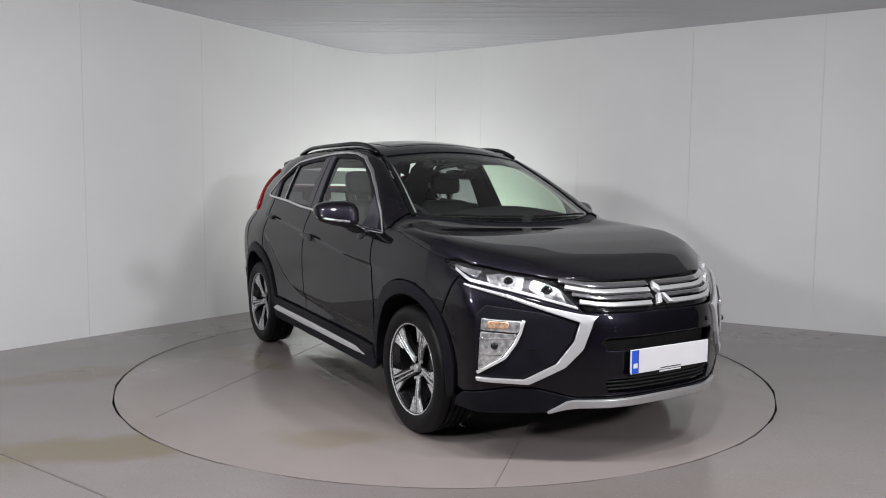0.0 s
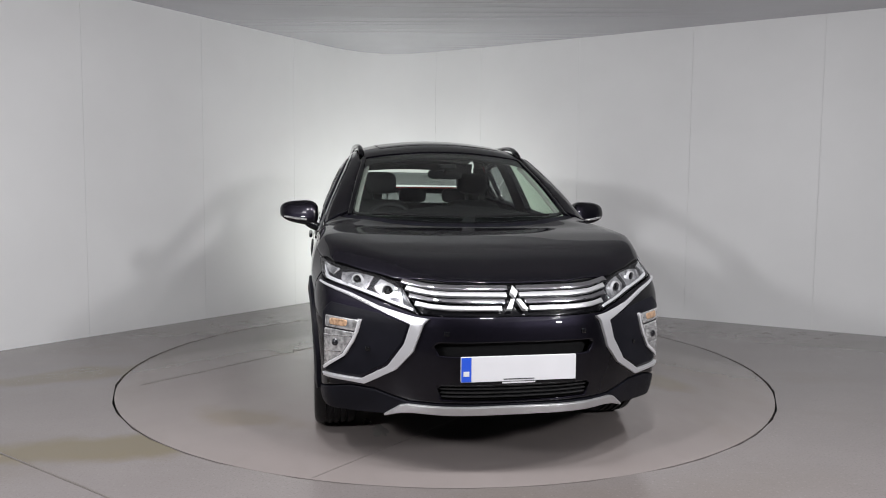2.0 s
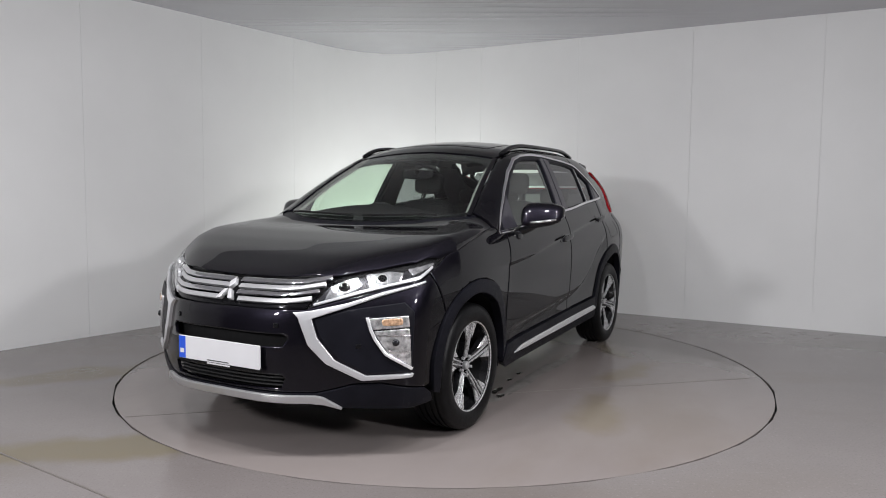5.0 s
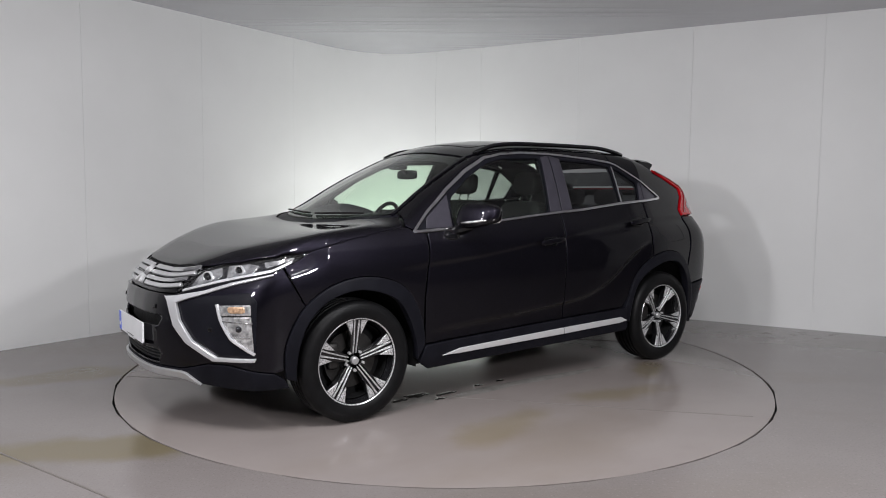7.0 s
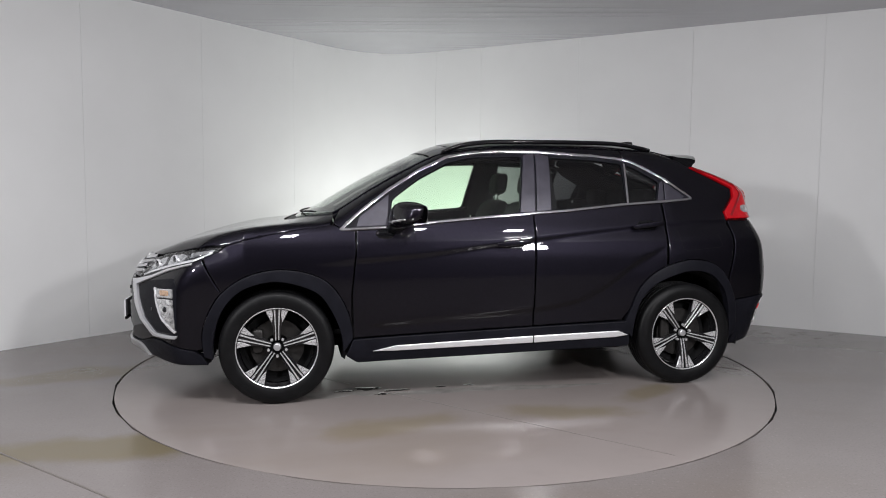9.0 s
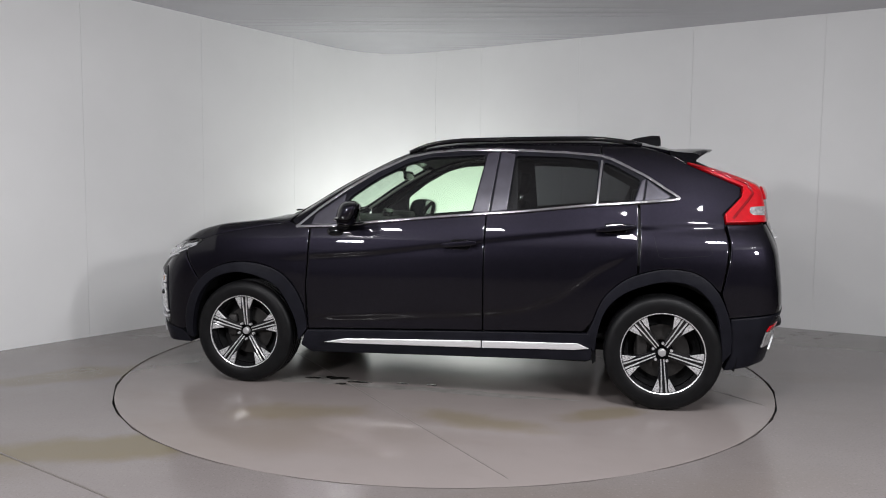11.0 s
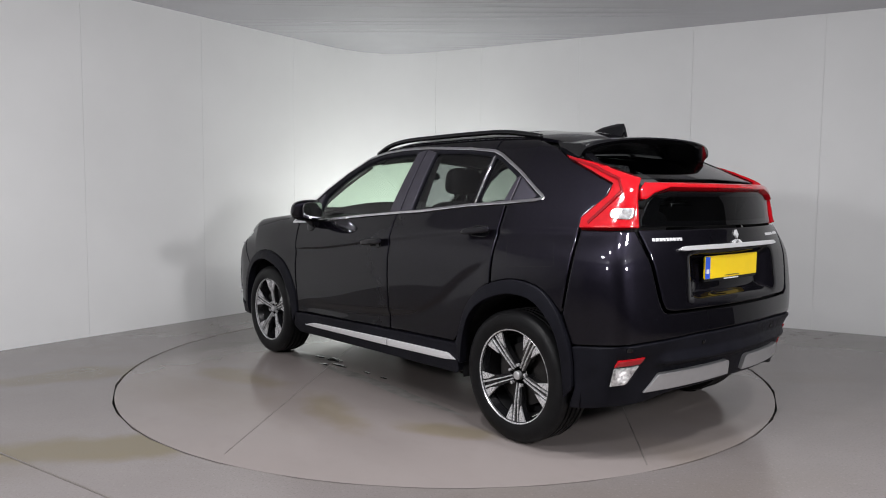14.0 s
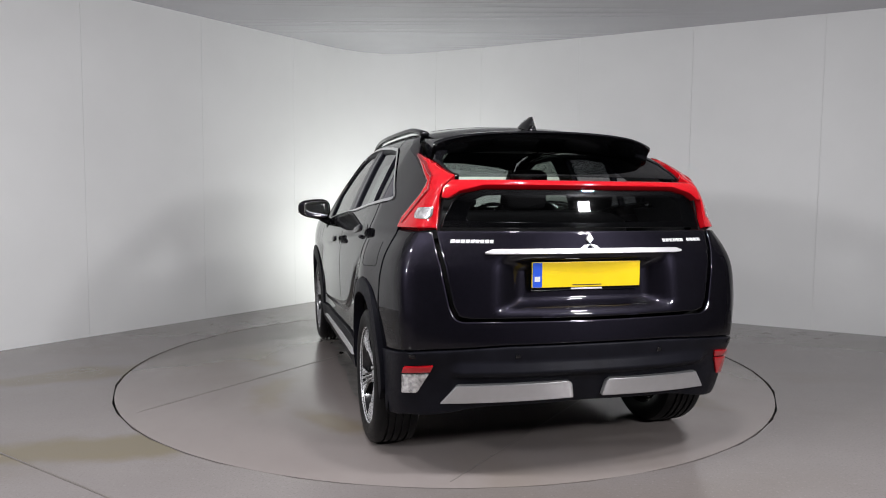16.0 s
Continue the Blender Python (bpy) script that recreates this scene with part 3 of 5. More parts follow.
def build_turntable():
    tt = lathe("turntable", [(0.0, 0.0), (1.0, 0.0), (DISC_R - 0.012, 0.0), (DISC_R - 0.008, -0.002), (DISC_R - 0.008, -0.05), (0.0, -0.05)], DISC, None, n=160)
    tt.data.transform(Matrix.Rotation(radians(90), 4, "X"))
    for p, q in (((2.02, -0.98), (-0.74, 2.04)), ((-2.12, 0.56), (0.30, -2.09))):
        p, q = Vector(p), Vector(q)
        w, mid = q - p, (p + q) / 2
        bm = box_bm((w.length - 0.06, 0.005, 0.0016))
        bmesh.ops.transform(bm, matrix=pose(mid.x, mid.y, 0.0006, 0, 0, math.degrees(math.atan2(w.y, w.x))), verts=bm.verts)
        part("joint", bm, SEAM, tt)
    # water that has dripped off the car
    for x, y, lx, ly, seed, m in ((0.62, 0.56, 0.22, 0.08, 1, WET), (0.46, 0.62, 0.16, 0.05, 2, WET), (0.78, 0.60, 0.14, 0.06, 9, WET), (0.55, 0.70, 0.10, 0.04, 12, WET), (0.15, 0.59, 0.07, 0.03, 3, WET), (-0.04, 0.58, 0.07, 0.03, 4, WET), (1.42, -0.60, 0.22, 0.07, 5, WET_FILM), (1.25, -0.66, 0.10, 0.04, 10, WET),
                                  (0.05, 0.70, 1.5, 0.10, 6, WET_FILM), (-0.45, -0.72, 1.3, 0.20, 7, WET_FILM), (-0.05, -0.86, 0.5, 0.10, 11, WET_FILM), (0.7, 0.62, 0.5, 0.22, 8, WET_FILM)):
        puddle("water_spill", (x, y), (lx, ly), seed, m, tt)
    return tagged(tt, "round grey car turntable set flush in the floor", "turntable")

# ---- the car ----
def y_roof(x):
    return float(np.interp(x, [-1.6, -1.45, -1.0, -0.3, 0.3, 0.36, 1.03], [0.50, 0.53, 0.555, 0.575, 0.56, 0.545, 0.675]))


def z_roof(x, y=None):
    return float(topside([(x, y_roof(x) if y is None else y)])[0][2])


ARCH_F = [(1.768, 0.30), (1.775, 0.345), (1.774, 0.451), (1.731, 0.565), (1.652, 0.678), (1.525, 0.765), (1.365, 0.809), (1.203, 0.800), (1.055, 0.744), (0.955, 0.630), (0.900, 0.491), (0.885, 0.385)]
ARCH_F_IN = [(0.945, 0.30), (0.955, 0.40), (0.995, 0.515), (1.075, 0.645), (1.171, 0.703), (1.301, 0.738), (1.413, 0.734), (1.541, 0.688), (1.637, 0.595), (1.690, 0.481), (1.712, 0.36), (1.712, 0.285)]
ARCH_R = [(-0.879, 0.402), (-0.928, 0.513), (-0.991, 0.660), (-1.109, 0.770), (-1.249, 0.825), (-1.373, 0.842), (-1.520, 0.815), (-1.629, 0.730), (-1.700, 0.610), (-1.738, 0.492), (-1.745, 0.36)]
ARCH_R_IN = [(-1.690, 0.30), (-1.684, 0.377), (-1.657, 0.532), (-1.606, 0.645), (-1.502, 0.740), (-1.375, 0.768), (-1.252, 0.750), (-1.111, 0.692), (-1.013, 0.600), (-0.966, 0.474), (-0.945, 0.33)]
ARCH_F, ARCH_F_IN, ARCH_R, ARCH_R_IN = [flow([(to_u(x, 0.9), z) for x, z in l]) for l in (ARCH_F, ARCH_F_IN, ARCH_R, ARCH_R_IN)]
HOOD_EDGE = flow([(1.60, 0.960), (1.45, 1.000), (1.30, 1.030), (1.15, 1.056), (1.02, 1.076)])
BELT = [(0.948, 1.044), (0.661, 1.057), (0.413, 1.084), (0.048, 1.118), (-0.273, 1.144), (-0.486, 1.159), (-0.888, 1.201), (-1.231, 1.225), (-1.390, 1.237)]
ARCADE = [(0.948, 1.050), (0.828, 1.158), (0.647, 1.290), (0.459, 1.406), (0.266, 1.498), (0.112, 1.530), (-0.081, 1.546), (-0.335, 1.547), (-0.551, 1.536), (-0.751, 1.525), (-0.952, 1.505), (-1.029, 1.479), (-1.263, 1.359), (-1.428, 1.257)]
LAMP_LOW = [(2.328, 0.732), (2.21, 0.764), (2.09, 0.795), (1.95, 0.828), (1.80, 0.860), (1.68, 0.908), (1.625, 0.943)]
LAMP_TOP = [(1.62, 0.950), (1.79, 0.930), (1.97, 0.902), (2.07, 0.889), (2.16, 0.868), (2.225, 0.846)]
TAIL_EDGE = [(-1.533, 1.457), (-1.69, 1.383), (-1.80, 1.318), (-1.776, 1.262), (-1.662, 1.157), (-1.656, 1.106)]


def up(line, d):
    return [(u, z + d) for u, z in line]


def build_flank(car, s):
    """All that lies on one flank; s is 1 on the left and -1 on the right."""
    fender = [(0.893, 0.395), (0.895, 0.66), (0.868, 0.93), (0.872, 1.035), (0.958, 1.052), (0.985, 1.068)] + HOOD_EDGE[::-1] + [(1.615, 0.952), (1.672, 0.915), (1.745, 0.886)] + [(1.652, 0.700)] + ARCH_F[16:]
    panel("front_wing", soft(fender, 0.006), PAINT, car, side=s, grid=0.025)
    fd = [(0.864, 1.040), (0.862, 0.93), (0.889, 0.66), (0.880, 0.385), (-0.262, 0.425), (-0.266, 0.9), (-0.27, 1.138)] + up(BELT[1:4][::-1], -0.006)
    door = panel("front_door", soft(fd, 0.008), PAINT, car, side=s, grid=(0.035, 0.012))
    rd = [(-0.274, 1.138), (-0.271, 0.9), (-0.268, 0.425), (-0.87, 0.447), (-0.879, 0.455)] + ARCH_R[4:13] + [(-1.176, 0.805), (-1.181, 0.99), (-1.176, 1.214), (-0.888, 1.195), (-0.486, 1.153)]
    rdoor = panel("rear_door", soft(rd, 0.008), PAINT, car, side=s, grid=(0.03, 0.012))
    quarter = [(-1.187, 1.214), (-1.390, 1.231), (-1.442, 1.250), (-1.270, 1.368), (-1.035, 1.489), (-0.957, 1.515), (-0.957, z_roof(-0.957) - 0.002),
               (-1.2, z_roof(-1.2) - 0.002), (-1.45, z_roof(-1.45) - 0.002)] + TAIL_EDGE + [(-1.600, 0.71)] + ARCH_R[28:15:-1] + [(-1.187, 0.808), (-1.190, 0.99)]
    q = panel("rear_quarter", soft(quarter, 0.006), PAINT, car, side=s, grid=0.022)
    if s > 0:
        ribbon("fuel_flap", [(-1.265, 1.03), (-1.29, 0.912), (-1.32, 0.903), (-1.54, 0.922), (-1.56, 0.935), (-1.54, 1.035)], 0.0028, DARK, q, side=s, off=0.0012, deep=0.002)
    frame_low = up(ARCADE[:11], 0.008)
    frame_top = [(x, z_roof(x) - 0.002) for x in (-0.952, -0.7, -0.4, -0.1, 0.15, 0.3)] + [(x, z_roof(x) - 0.004) for x in (0.4, 0.55, 0.7, 0.85, 0.96)] + [(1.0, 1.082), (0.975, 1.066)]
    panel("roof_side", soft(frame_low + frame_top, 0.004), PAINT, car, side=s, gap=0.001, grid=0.016)
    # glazing
    gf = soft([(0.655, 1.070), (0.636, 1.236), (0.463, 1.363), (0.271, 1.464), (0.117, 1.504), (-0.245, 1.520), (-0.178, 1.150), (0.412, 1.100)], 0.03)
    gr = soft([(-0.430, 1.514), (-0.746, 1.503), (-0.942, 1.478), (-0.930, 1.212), (-0.400, 1.167)], 0.02)
    gq = soft([(-0.975, 1.472), (-1.043, 1.446), (-1.190, 1.358), (-1.148, 1.229), (-0.946, 1.213)], 0.015)
    seal = up(ARCADE, -0.005) + [(-1.385, 1.243)] + up(BELT[:-1][::-1], 0.006)
    panel("window_seal", soft(seal, 0.006), CLADDING, car, off=-0.006, holes=(gf, gr, gq), side=s, deep=0.03)
    for nm, g, m, par, lab in (("window", gf, GLASS_FRONT, door, "lightly green-tinted door glass"), ("window", gr, GLASS_REAR, rdoor, "dark privacy glass"), ("quarter_window", gq, GLASS_REAR, car, "dark fixed quarter glass")):
        gl = panel(nm, g, m, par, off=-0.016, deep=0.0, side=s, gap=-0.004, label=lab)
        gl.visible_shadow = False
    panel("pillar_cover", soft([(-0.251, 1.524), (-0.328, 1.540), (-0.287, 1.150), (-0.182, 1.150)], 0.006), SATIN, door, off=0.000, side=s, label="satin dark pillar cover")
    panel("pillar_cover", soft([(-0.337, 1.539), (-0.428, 1.519), (-0.398, 1.166), (-0.296, 1.153)], 0.006), SATIN, rdoor, off=0.000, side=s, label="satin dark pillar cover")
    panel("pillar_cover", soft([(-1.196, 1.354), (-1.226, 1.368), (-1.205, 1.230), (-1.155, 1.229)], 0.004), SATIN, rdoor, off=0.0, side=s, label="satin dark pillar cover")
    panel("mirror_base", soft([(0.865, 1.060), (0.845, 1.125), (0.655, 1.262), (0.668, 1.066)], 0.006), SATIN, door, off=0.0, side=s)
    panel("corner_cover", soft([(-1.212, 1.231), (-1.236, 1.362), (-1.385, 1.262), (-1.355, 1.240)], 0.006), SATIN, q, off=0.0, side=s)
    ribbon("window_trim", [(0.962, 1.040)] + ARCADE[1:] + [(-1.438, 1.244)], 0.016, CHROME, car, off=0.006, side=s, label="thin chrome strip over the side windows")
    ribbon("belt_trim", [(0.955, 1.043)] + BELT[1:] + [(-1.434, 1.246)], 0.015, CHROME, car, off=0.008, side=s, label="thin chrome strip under the side windows")
    ribbon("quarter_divider", [(-0.962, 1.480), (-0.938, 1.212)], 0.013, CHROME, rdoor, off=-0.002, side=s)
    # cladding
    panel("sill", soft([(0.886, 0.378), (-0.262, 0.420), (-0.915, 0.441), (-0.93, 0.30), (-0.915, 0.276), (0.86, 0.236), (0.93, 0.28)], 0.01), CLADDING, car, off=0.016, deep=0.05, side=s)
    panel("sill_strip", soft([(0.767, 0.306), (0.629, 0.334), (0.3, 0.346), (-0.259, 0.365), (-0.259, 0.322), (0.629, 0.303)], 0.004), SILL_SILVER, car, off=0.026, deep=0.012, side=s, gap=0.001, label="bright silver sill strip")
    panel("sill_strip", soft([(-0.265, 0.365), (-0.845, 0.381), (-0.914, 0.352), (-0.826, 0.340), (-0.265, 0.322)], 0.004), SILL_SILVER, car, off=0.026, deep=0.012, side=s, gap=0.001, label="bright silver sill strip")

    def roll(c, r0):
        return lambda v: 0.010 * np.clip((r0 - np.hypot(v[:, 0] - c[0], v[:, 1] - c[1])) / 0.07, -0.5, 1)
    panel("arch_trim", soft(ARCH_F + ARCH_F_IN, 0.012), CLADDING, car, off=0.014, deep=0.05, side=s, shape=roll((1.335, 0.36), 0.42))
    panel("arch_trim", soft(ARCH_R + ARCH_R_IN, 0.012), CLADDING, car, off=0.014, deep=0.05, side=s, shape=roll((-1.335, 0.38), 0.43))
    # door handles, over flat black patches that stand for the shade in their hollows
    for par, x0, z0, tilt in ((door, -0.118, 0.955, 5.5), (rdoor, -1.045, 1.068, 7)):
        t = Matrix.Rotation(radians(tilt), 3, "Y")
        y0 = float(girdle([(x0, z0)])[0][1])
        panel("handle_shade", soft([(x0 + 0.075, z0 - 0.03), (x0 - 0.06, z0 - 0.035), (x0 - 0.085, z0 + 0.01), (x0 - 0.05, z0 + 0.035), (x0 + 0.06, z0 + 0.03)], 0.03), GLOSS_BLACK, par, off=0.0025, deep=0.004, side=s)
        blob("door_handle", (x0, s * (y0 + 0.034), z0 + 0.004), (0.225, 0.028, 0.036), PAINT, par, 0.6, 0.7, turn=t)
    # door mirror
    mb = blob("door_mirror", (0.572, s * 0.978, 1.140), (0.170, s * 0.245, 0.182), PAINT, door, 0.66, 0.66, shear=(-0.022, -0.036, 0.008), taper=0.36)
    blob("mirror_arm", (0.635, s * 0.868, 1.048), (0.095, s * 0.16, 0.062), GLOSS_BLACK, mb, 0.6, 0.6, shear=(0, -0.03, 0.034))
    blob("mirror_foot", (0.690, s * 0.842, 1.012), (0.13, 0.075, 0.066), GLOSS_BLACK, mb, 0.7, 0.7)
    blob("mirror_glass", (0.494, s * 0.965, 1.142), (0.012, s * 0.185, 0.125), MIRROR, mb, 0.5, 0.6, shear=(0, -0.03, 0), taper=0.15)
    tube("indicator", [(0.668, s * 0.930, 1.094), (0.652, s * 0.990, 1.100), (0.612, s * 1.052, 1.110), (0.552, s * 1.088, 1.118)], (0.011, 0.008), CLEAR_LENS, mb)
    # roof rail: a long low bow on feet
    xs = np.linspace(0.28, -1.20, 26)
    pts = []
    for i, x in enumerate(xs):
        k = min(1.0, i / 4, (25 - i) / 5)
        y = y_roof(x) - 0.002
        pts.append((x, s * y, z_roof(x, y) + 0.004 + 0.024 * math.sin(k * math.pi / 2)))
    tube("roof_rail", pts, (0.020, 0.015), GLOSS_BLACK, car, 12, "gloss black roof rail")


def build_wheel(car, x, s, turn):
    zc, y0 = 0.340, s * 0.7725
    w = lathe("wheel", [(0.238, 0.098), (0.236, 0.080), (0.222, 0.060), (0.216, 0.0), (0.222, -0.09), (0.238, -0.10)], ALLOY_BLACK, car, (x, y0, zc), 72, s, "two-tone alloy wheel with five twin spokes")
    tyre = [(0.232, 0.095), (0.244, 0.104), (0.262, 0.110), (0.290, 0.1135), (0.315, 0.108), (0.332, 0.097), (0.337, 0.085), (0.339, 0.070)]
    for yy in (0.052, 0.018, -0.018, -0.052):
        tyre += [(0.340, yy + 0.007), (0.332, yy + 0.005), (0.332, yy - 0.005), (0.340, yy - 0.007)]
    tyre += [(0.339, -0.07), (0.332, -0.097), (0.290, -0.1135), (0.244, -0.104), (0.232, -0.095)]
    ty = lathe("tyre", tyre, RUBBER, w, (x, y0, zc), 96, s, "black road tyre with a grooved tread")
    lathe("rim_lip", [(0.2445, 0.092), (0.2455, 0.100), (0.241, 0.1035), (0.236, 0.100), (0.2345, 0.090)], MACHINED, w, (x, y0, zc), 96, s, "machined silver rim edge", True)
    lathe("brake_disc", [(0.07, 0.010), (0.160, 0.010), (0.160, -0.012), (0.07, -0.012)], IRON, w, (x, y0, zc), 48, s, "", True)
    blob("brake_caliper", (x + 0.115, y0, zc + 0.03), (0.07, 0.08, 0.15), IRON, w, 0.4, 0.4)
    lathe("barrel", [(0.215, 0.05), (0.205, -0.02), (0.03, -0.03)], DARK, w, (x, y0, zc), 40, s)

    def plate(name, poly, y_of, thick, material):
        n = len(poly)
        vs = [(a, s * y_of(math.hypot(a, b)), b) for a, b in poly] + [(a, s * (y_of(math.hypot(a, b)) - thick), b) for a, b in poly]
        fs = [tuple(range(n)), tuple(range(2 * n - 1, n - 1, -1))] + [(i, (i + 1) % n, n + (i + 1) % n, n + i) for i in range(n)]
        me = bpy.data.meshes.new(name)
        me.from_pydata(vs, [], fs)
        b = bmesh.new()
        b.from_mesh(me)
        bpy.data.meshes.remove(me)
        bmesh.ops.recalc_face_normals(b, faces=b.faces)
        bmesh.ops.bevel(b, geom=[e for e in b.edges if all(abs(v.co.y) >= abs(s * (y_of(math.hypot(v.co.x, v.co.z)) - thick * 0.5)) for v in e.verts)], offset=0.0015, segments=1, affect="EDGES")
        return b
    face = lambda r: 0.092 - 0.030 * max(0.0, 1 - (r - 0.04) / 0.19) ** 1.5
    body = lambda r: face(r) - 0.0095
    for k in range(5):
        a = radians(turn + 72 * k)
        rot = Matrix.Rotation(-a if s > 0 else a, 3, "Y")
        # along +x is outward before the turn; seen from outside, angles run as on a clock face turned back
        pocket = [(0.045, -0.020), (0.14, -0.030), (0.195, -0.052), (0.231, -0.070), (0.240, 0.0), (0.231, 0.070), (0.195, 0.055), (0.14, 0.030), (0.045, 0.020)]
        shapes = [("spoke", pocket, body, 0.035, ALLOY_BLACK)]
        for t in (1, -1):
            shapes.append(("spoke_face", [(0.040, t * 0.0055), (0.12, t * 0.0065), (0.238, t * 0.0095), (0.238, t * 0.0205), (0.20, t * 0.0172), (0.12, t * 0.0130), (0.040, t * 0.0115)], face, 0.010, MACHINED))
            shapes.append(("spoke_wing", [(0.150, t * 0.030), (0.195, t * 0.0245), (0.2385, t * 0.0285), (0.2305, t * 0.069), (0.220, t * 0.065)], face, 0.010, MACHINED))
        for nm, poly, fn, th_, m in shapes:
            b = plate(nm, poly, fn, th_, m)
            bmesh.ops.rotate(b, matrix=rot, verts=b.verts)
            bmesh.ops.scale(b, vec=(-1 if s > 0 else 1, 1, 1), verts=b.verts)
            if s > 0:
                bmesh.ops.reverse_faces(b, faces=b.faces)
            bmesh.ops.translate(b, vec=(x, y0, zc), verts=b.verts)
            part(nm, b, m, w)
        lathe("wheel_nut", [(0.0, 0.072), (0.008, 0.072), (0.009, 0.055)], MACHINED, w, (x + 0.055 * math.cos(a + 0.63), y0, zc + 0.055 * math.sin(a + 0.63)), 8, s)
    lathe("hub_cap", [(0.0, 0.076), (0.017, 0.075), (0.022, 0.071), (0.024, 0.050)], SILVER, w, (x, y0, zc), 32, s, "round silver hub cap")
    return w


def build_front(car):
    half = [(NC, 0.728), (2.60, 0.727), (2.36, 0.728)] + up(LAMP_LOW[:5], -0.003) + [(1.748, 0.880), (1.655, 0.697)] + ARCH_F[16:3:-1] + [(1.79, 0.338), (2.0, 0.382), (2.12, 0.380), (2.22, 0.355), (2.29, 0.340), (NC, 0.345)]
    intake = both([(NC, 0.618), (2.43, 0.614), (2.405, 0.598), (2.43, 0.556), (NC, 0.548)], NC)
    grille = both([(NC, 0.428), (2.44, 0.425), (2.42, 0.41), (2.44, 0.358), (NC, 0.352)], NC)
    bump = panel("front_bumper", soft(both(half, NC), 0.006), PAINT, car, holes=(intake, grille), grid=0.03)
    panel("air_intake", both([(NC, 0.64), (2.38, 0.64), (2.38, 0.53), (NC, 0.53)], NC), DARK, bump, off=-0.045, deep=0.0)
    panel("lower_grille", both([(NC, 0.44), (2.38, 0.44), (2.38, 0.34), (NC, 0.34)], NC), DARK, bump, off=-0.05, deep=0.0)
    for z in (0.370, 0.388, 0.406, 0.421):
        ribbon("grille_slat", [(2.43, z), (2.6, z), (NC, z), (2 * NC - 2.6, z), (2 * NC - 2.43, z)], 0.007, TRIM, bump, off=-0.012, deep=0.02)
    lip = [(NC, 0.342), (2.29, 0.337), (2.22, 0.352), (2.12, 0.377), (2.0, 0.379), (1.79, 0.335), (1.745, 0.30), (1.72, 0.248), (1.90, 0.249), (2.05, 0.254), (2.17, 0.263), (2.26, 0.282), (NC, 0.290)]
    panel("bumper_lip", soft(both(lip, NC), 0.006), CLADDING, car, off=0.004, deep=0.05)
    skid = [(NC, 0.336), (2.285, 0.330), (2.250, 0.322), (2.165, 0.268), (2.17, 0.260), (2.25, 0.284), (2.31, 0.291), (NC, 0.296)]
    panel("skid_plate", soft(both(skid, NC), 0.005), SILVER, car, off=0.018, deep=0.03, label="satin silver skid plate")
    grl = [(NC, 0.856), (2.43, 0.862), (2.165, 0.874), (2.230, 0.846), (2.335, 0.734), (2.6, 0.730), (NC, 0.731)]
    panel("radiator_grille", both(grl, NC), GLOSS_BLACK, car, off=-0.016, deep=0.03, shape=lambda v: 0.003 * np.sin(v[:, 1] * 520))
    panel("lamp_bridge", soft(both([(NC, 0.90), (2.24, 0.91), (1.98, 0.945), (1.66, 0.975), (1.64, 0.93), (1.98, 0.89), (2.24, 0.85), (NC, 0.83)], NC), 0.01), DARK, car, off=-0.02, deep=0.0)
    ribbon("hood_seal", both([(NC, 0.866), (2.43, 0.872), (2.24, 0.884)], NC)[:3][::-1] + [(2 * NC - 2.43, 0.872), (2 * NC - 2.24, 0.884)], 0.012, DARK, car, off=-0.006, deep=0.02)
    for t in (1, -1):
        f = (lambda l: l) if t > 0 else (lambda l: [(2 * NC - u, z) for u, z in l])
        ribbon("grille_bar", f([(2.742, 0.838), (2.45, 0.842), (2.34, 0.848), (2.208, 0.866)]), 0.017, CHROME, car, off=0.008, label="chrome grille bar")
        ribbon("grille_bar", f([(2.734, 0.815), (2.45, 0.819), (2.35, 0.825), (2.240, 0.841)]), 0.017, SILVER, car, off=0.003, label="satin grille bar")
        ribbon("grille_bar", f([(2.718, 0.786), (2.47, 0.789), (2.37, 0.794), (2.270, 0.808)]), 0.017, CHROME, car, off=0.008, label="chrome grille bar")
        ribbon("grille_bar", f([(2.700, 0.761), (2.47, 0.763), (2.38, 0.768), (2.305, 0.778)]), 0.019, SILVER, car, off=0.003, label="satin grille bar")
        cx = f([(2.388, 0.716), (2.362, 0.690), (2.318, 0.566), (2.242, 0.481), (2.086, 0.397), (1.875, 0.406), (1.868, 0.426), (2.065, 0.421), (2.20, 0.497), (2.275, 0.600), (2.300, 0.686),
                (2.14, 0.736), (1.985, 0.786), (1.79, 0.839), (1.79, 0.850), (1.985, 0.804), (2.14, 0.757), (2.31, 0.722), (2.37, 0.716)])
        panel("shield_trim", soft(cx, 0.004), SHIELD_SILVER, car, off=0.016, deep=0.03, ring=0.004, label="broad chrome trim round the fog lamp", shape=lambda v: -0.006 * np.clip((v[:, 1] - 0.70) / 0.05, 0, 1))
        fp = f([(2.290, 0.684), (2.265, 0.600), (2.19, 0.503), (2.06, 0.427), (1.872, 0.432), (1.862, 0.715), (1.90, 0.760), (2.14, 0.728)])
        panel("fog_panel", soft(fp, 0.006), CLADDING, car, off=0.003, deep=0.01)
        fl = panel("fog_lamp", soft(f([(1.887, 0.640), (2.036, 0.630), (2.020, 0.595), (1.98, 0.528), (1.878, 0.455)]), 0.008), CLEAR_LENS, car, off=0.010, deep=0.02, label="clear fog lamp")
        panel("indicator_lens", soft(f([(1.890, 0.700), (2.054, 0.688), (2.038, 0.634), (1.887, 0.644)]), 0.006), CLEAR_LENS, fl, off=0.010, deep=0.02, label="clear indicator lens")
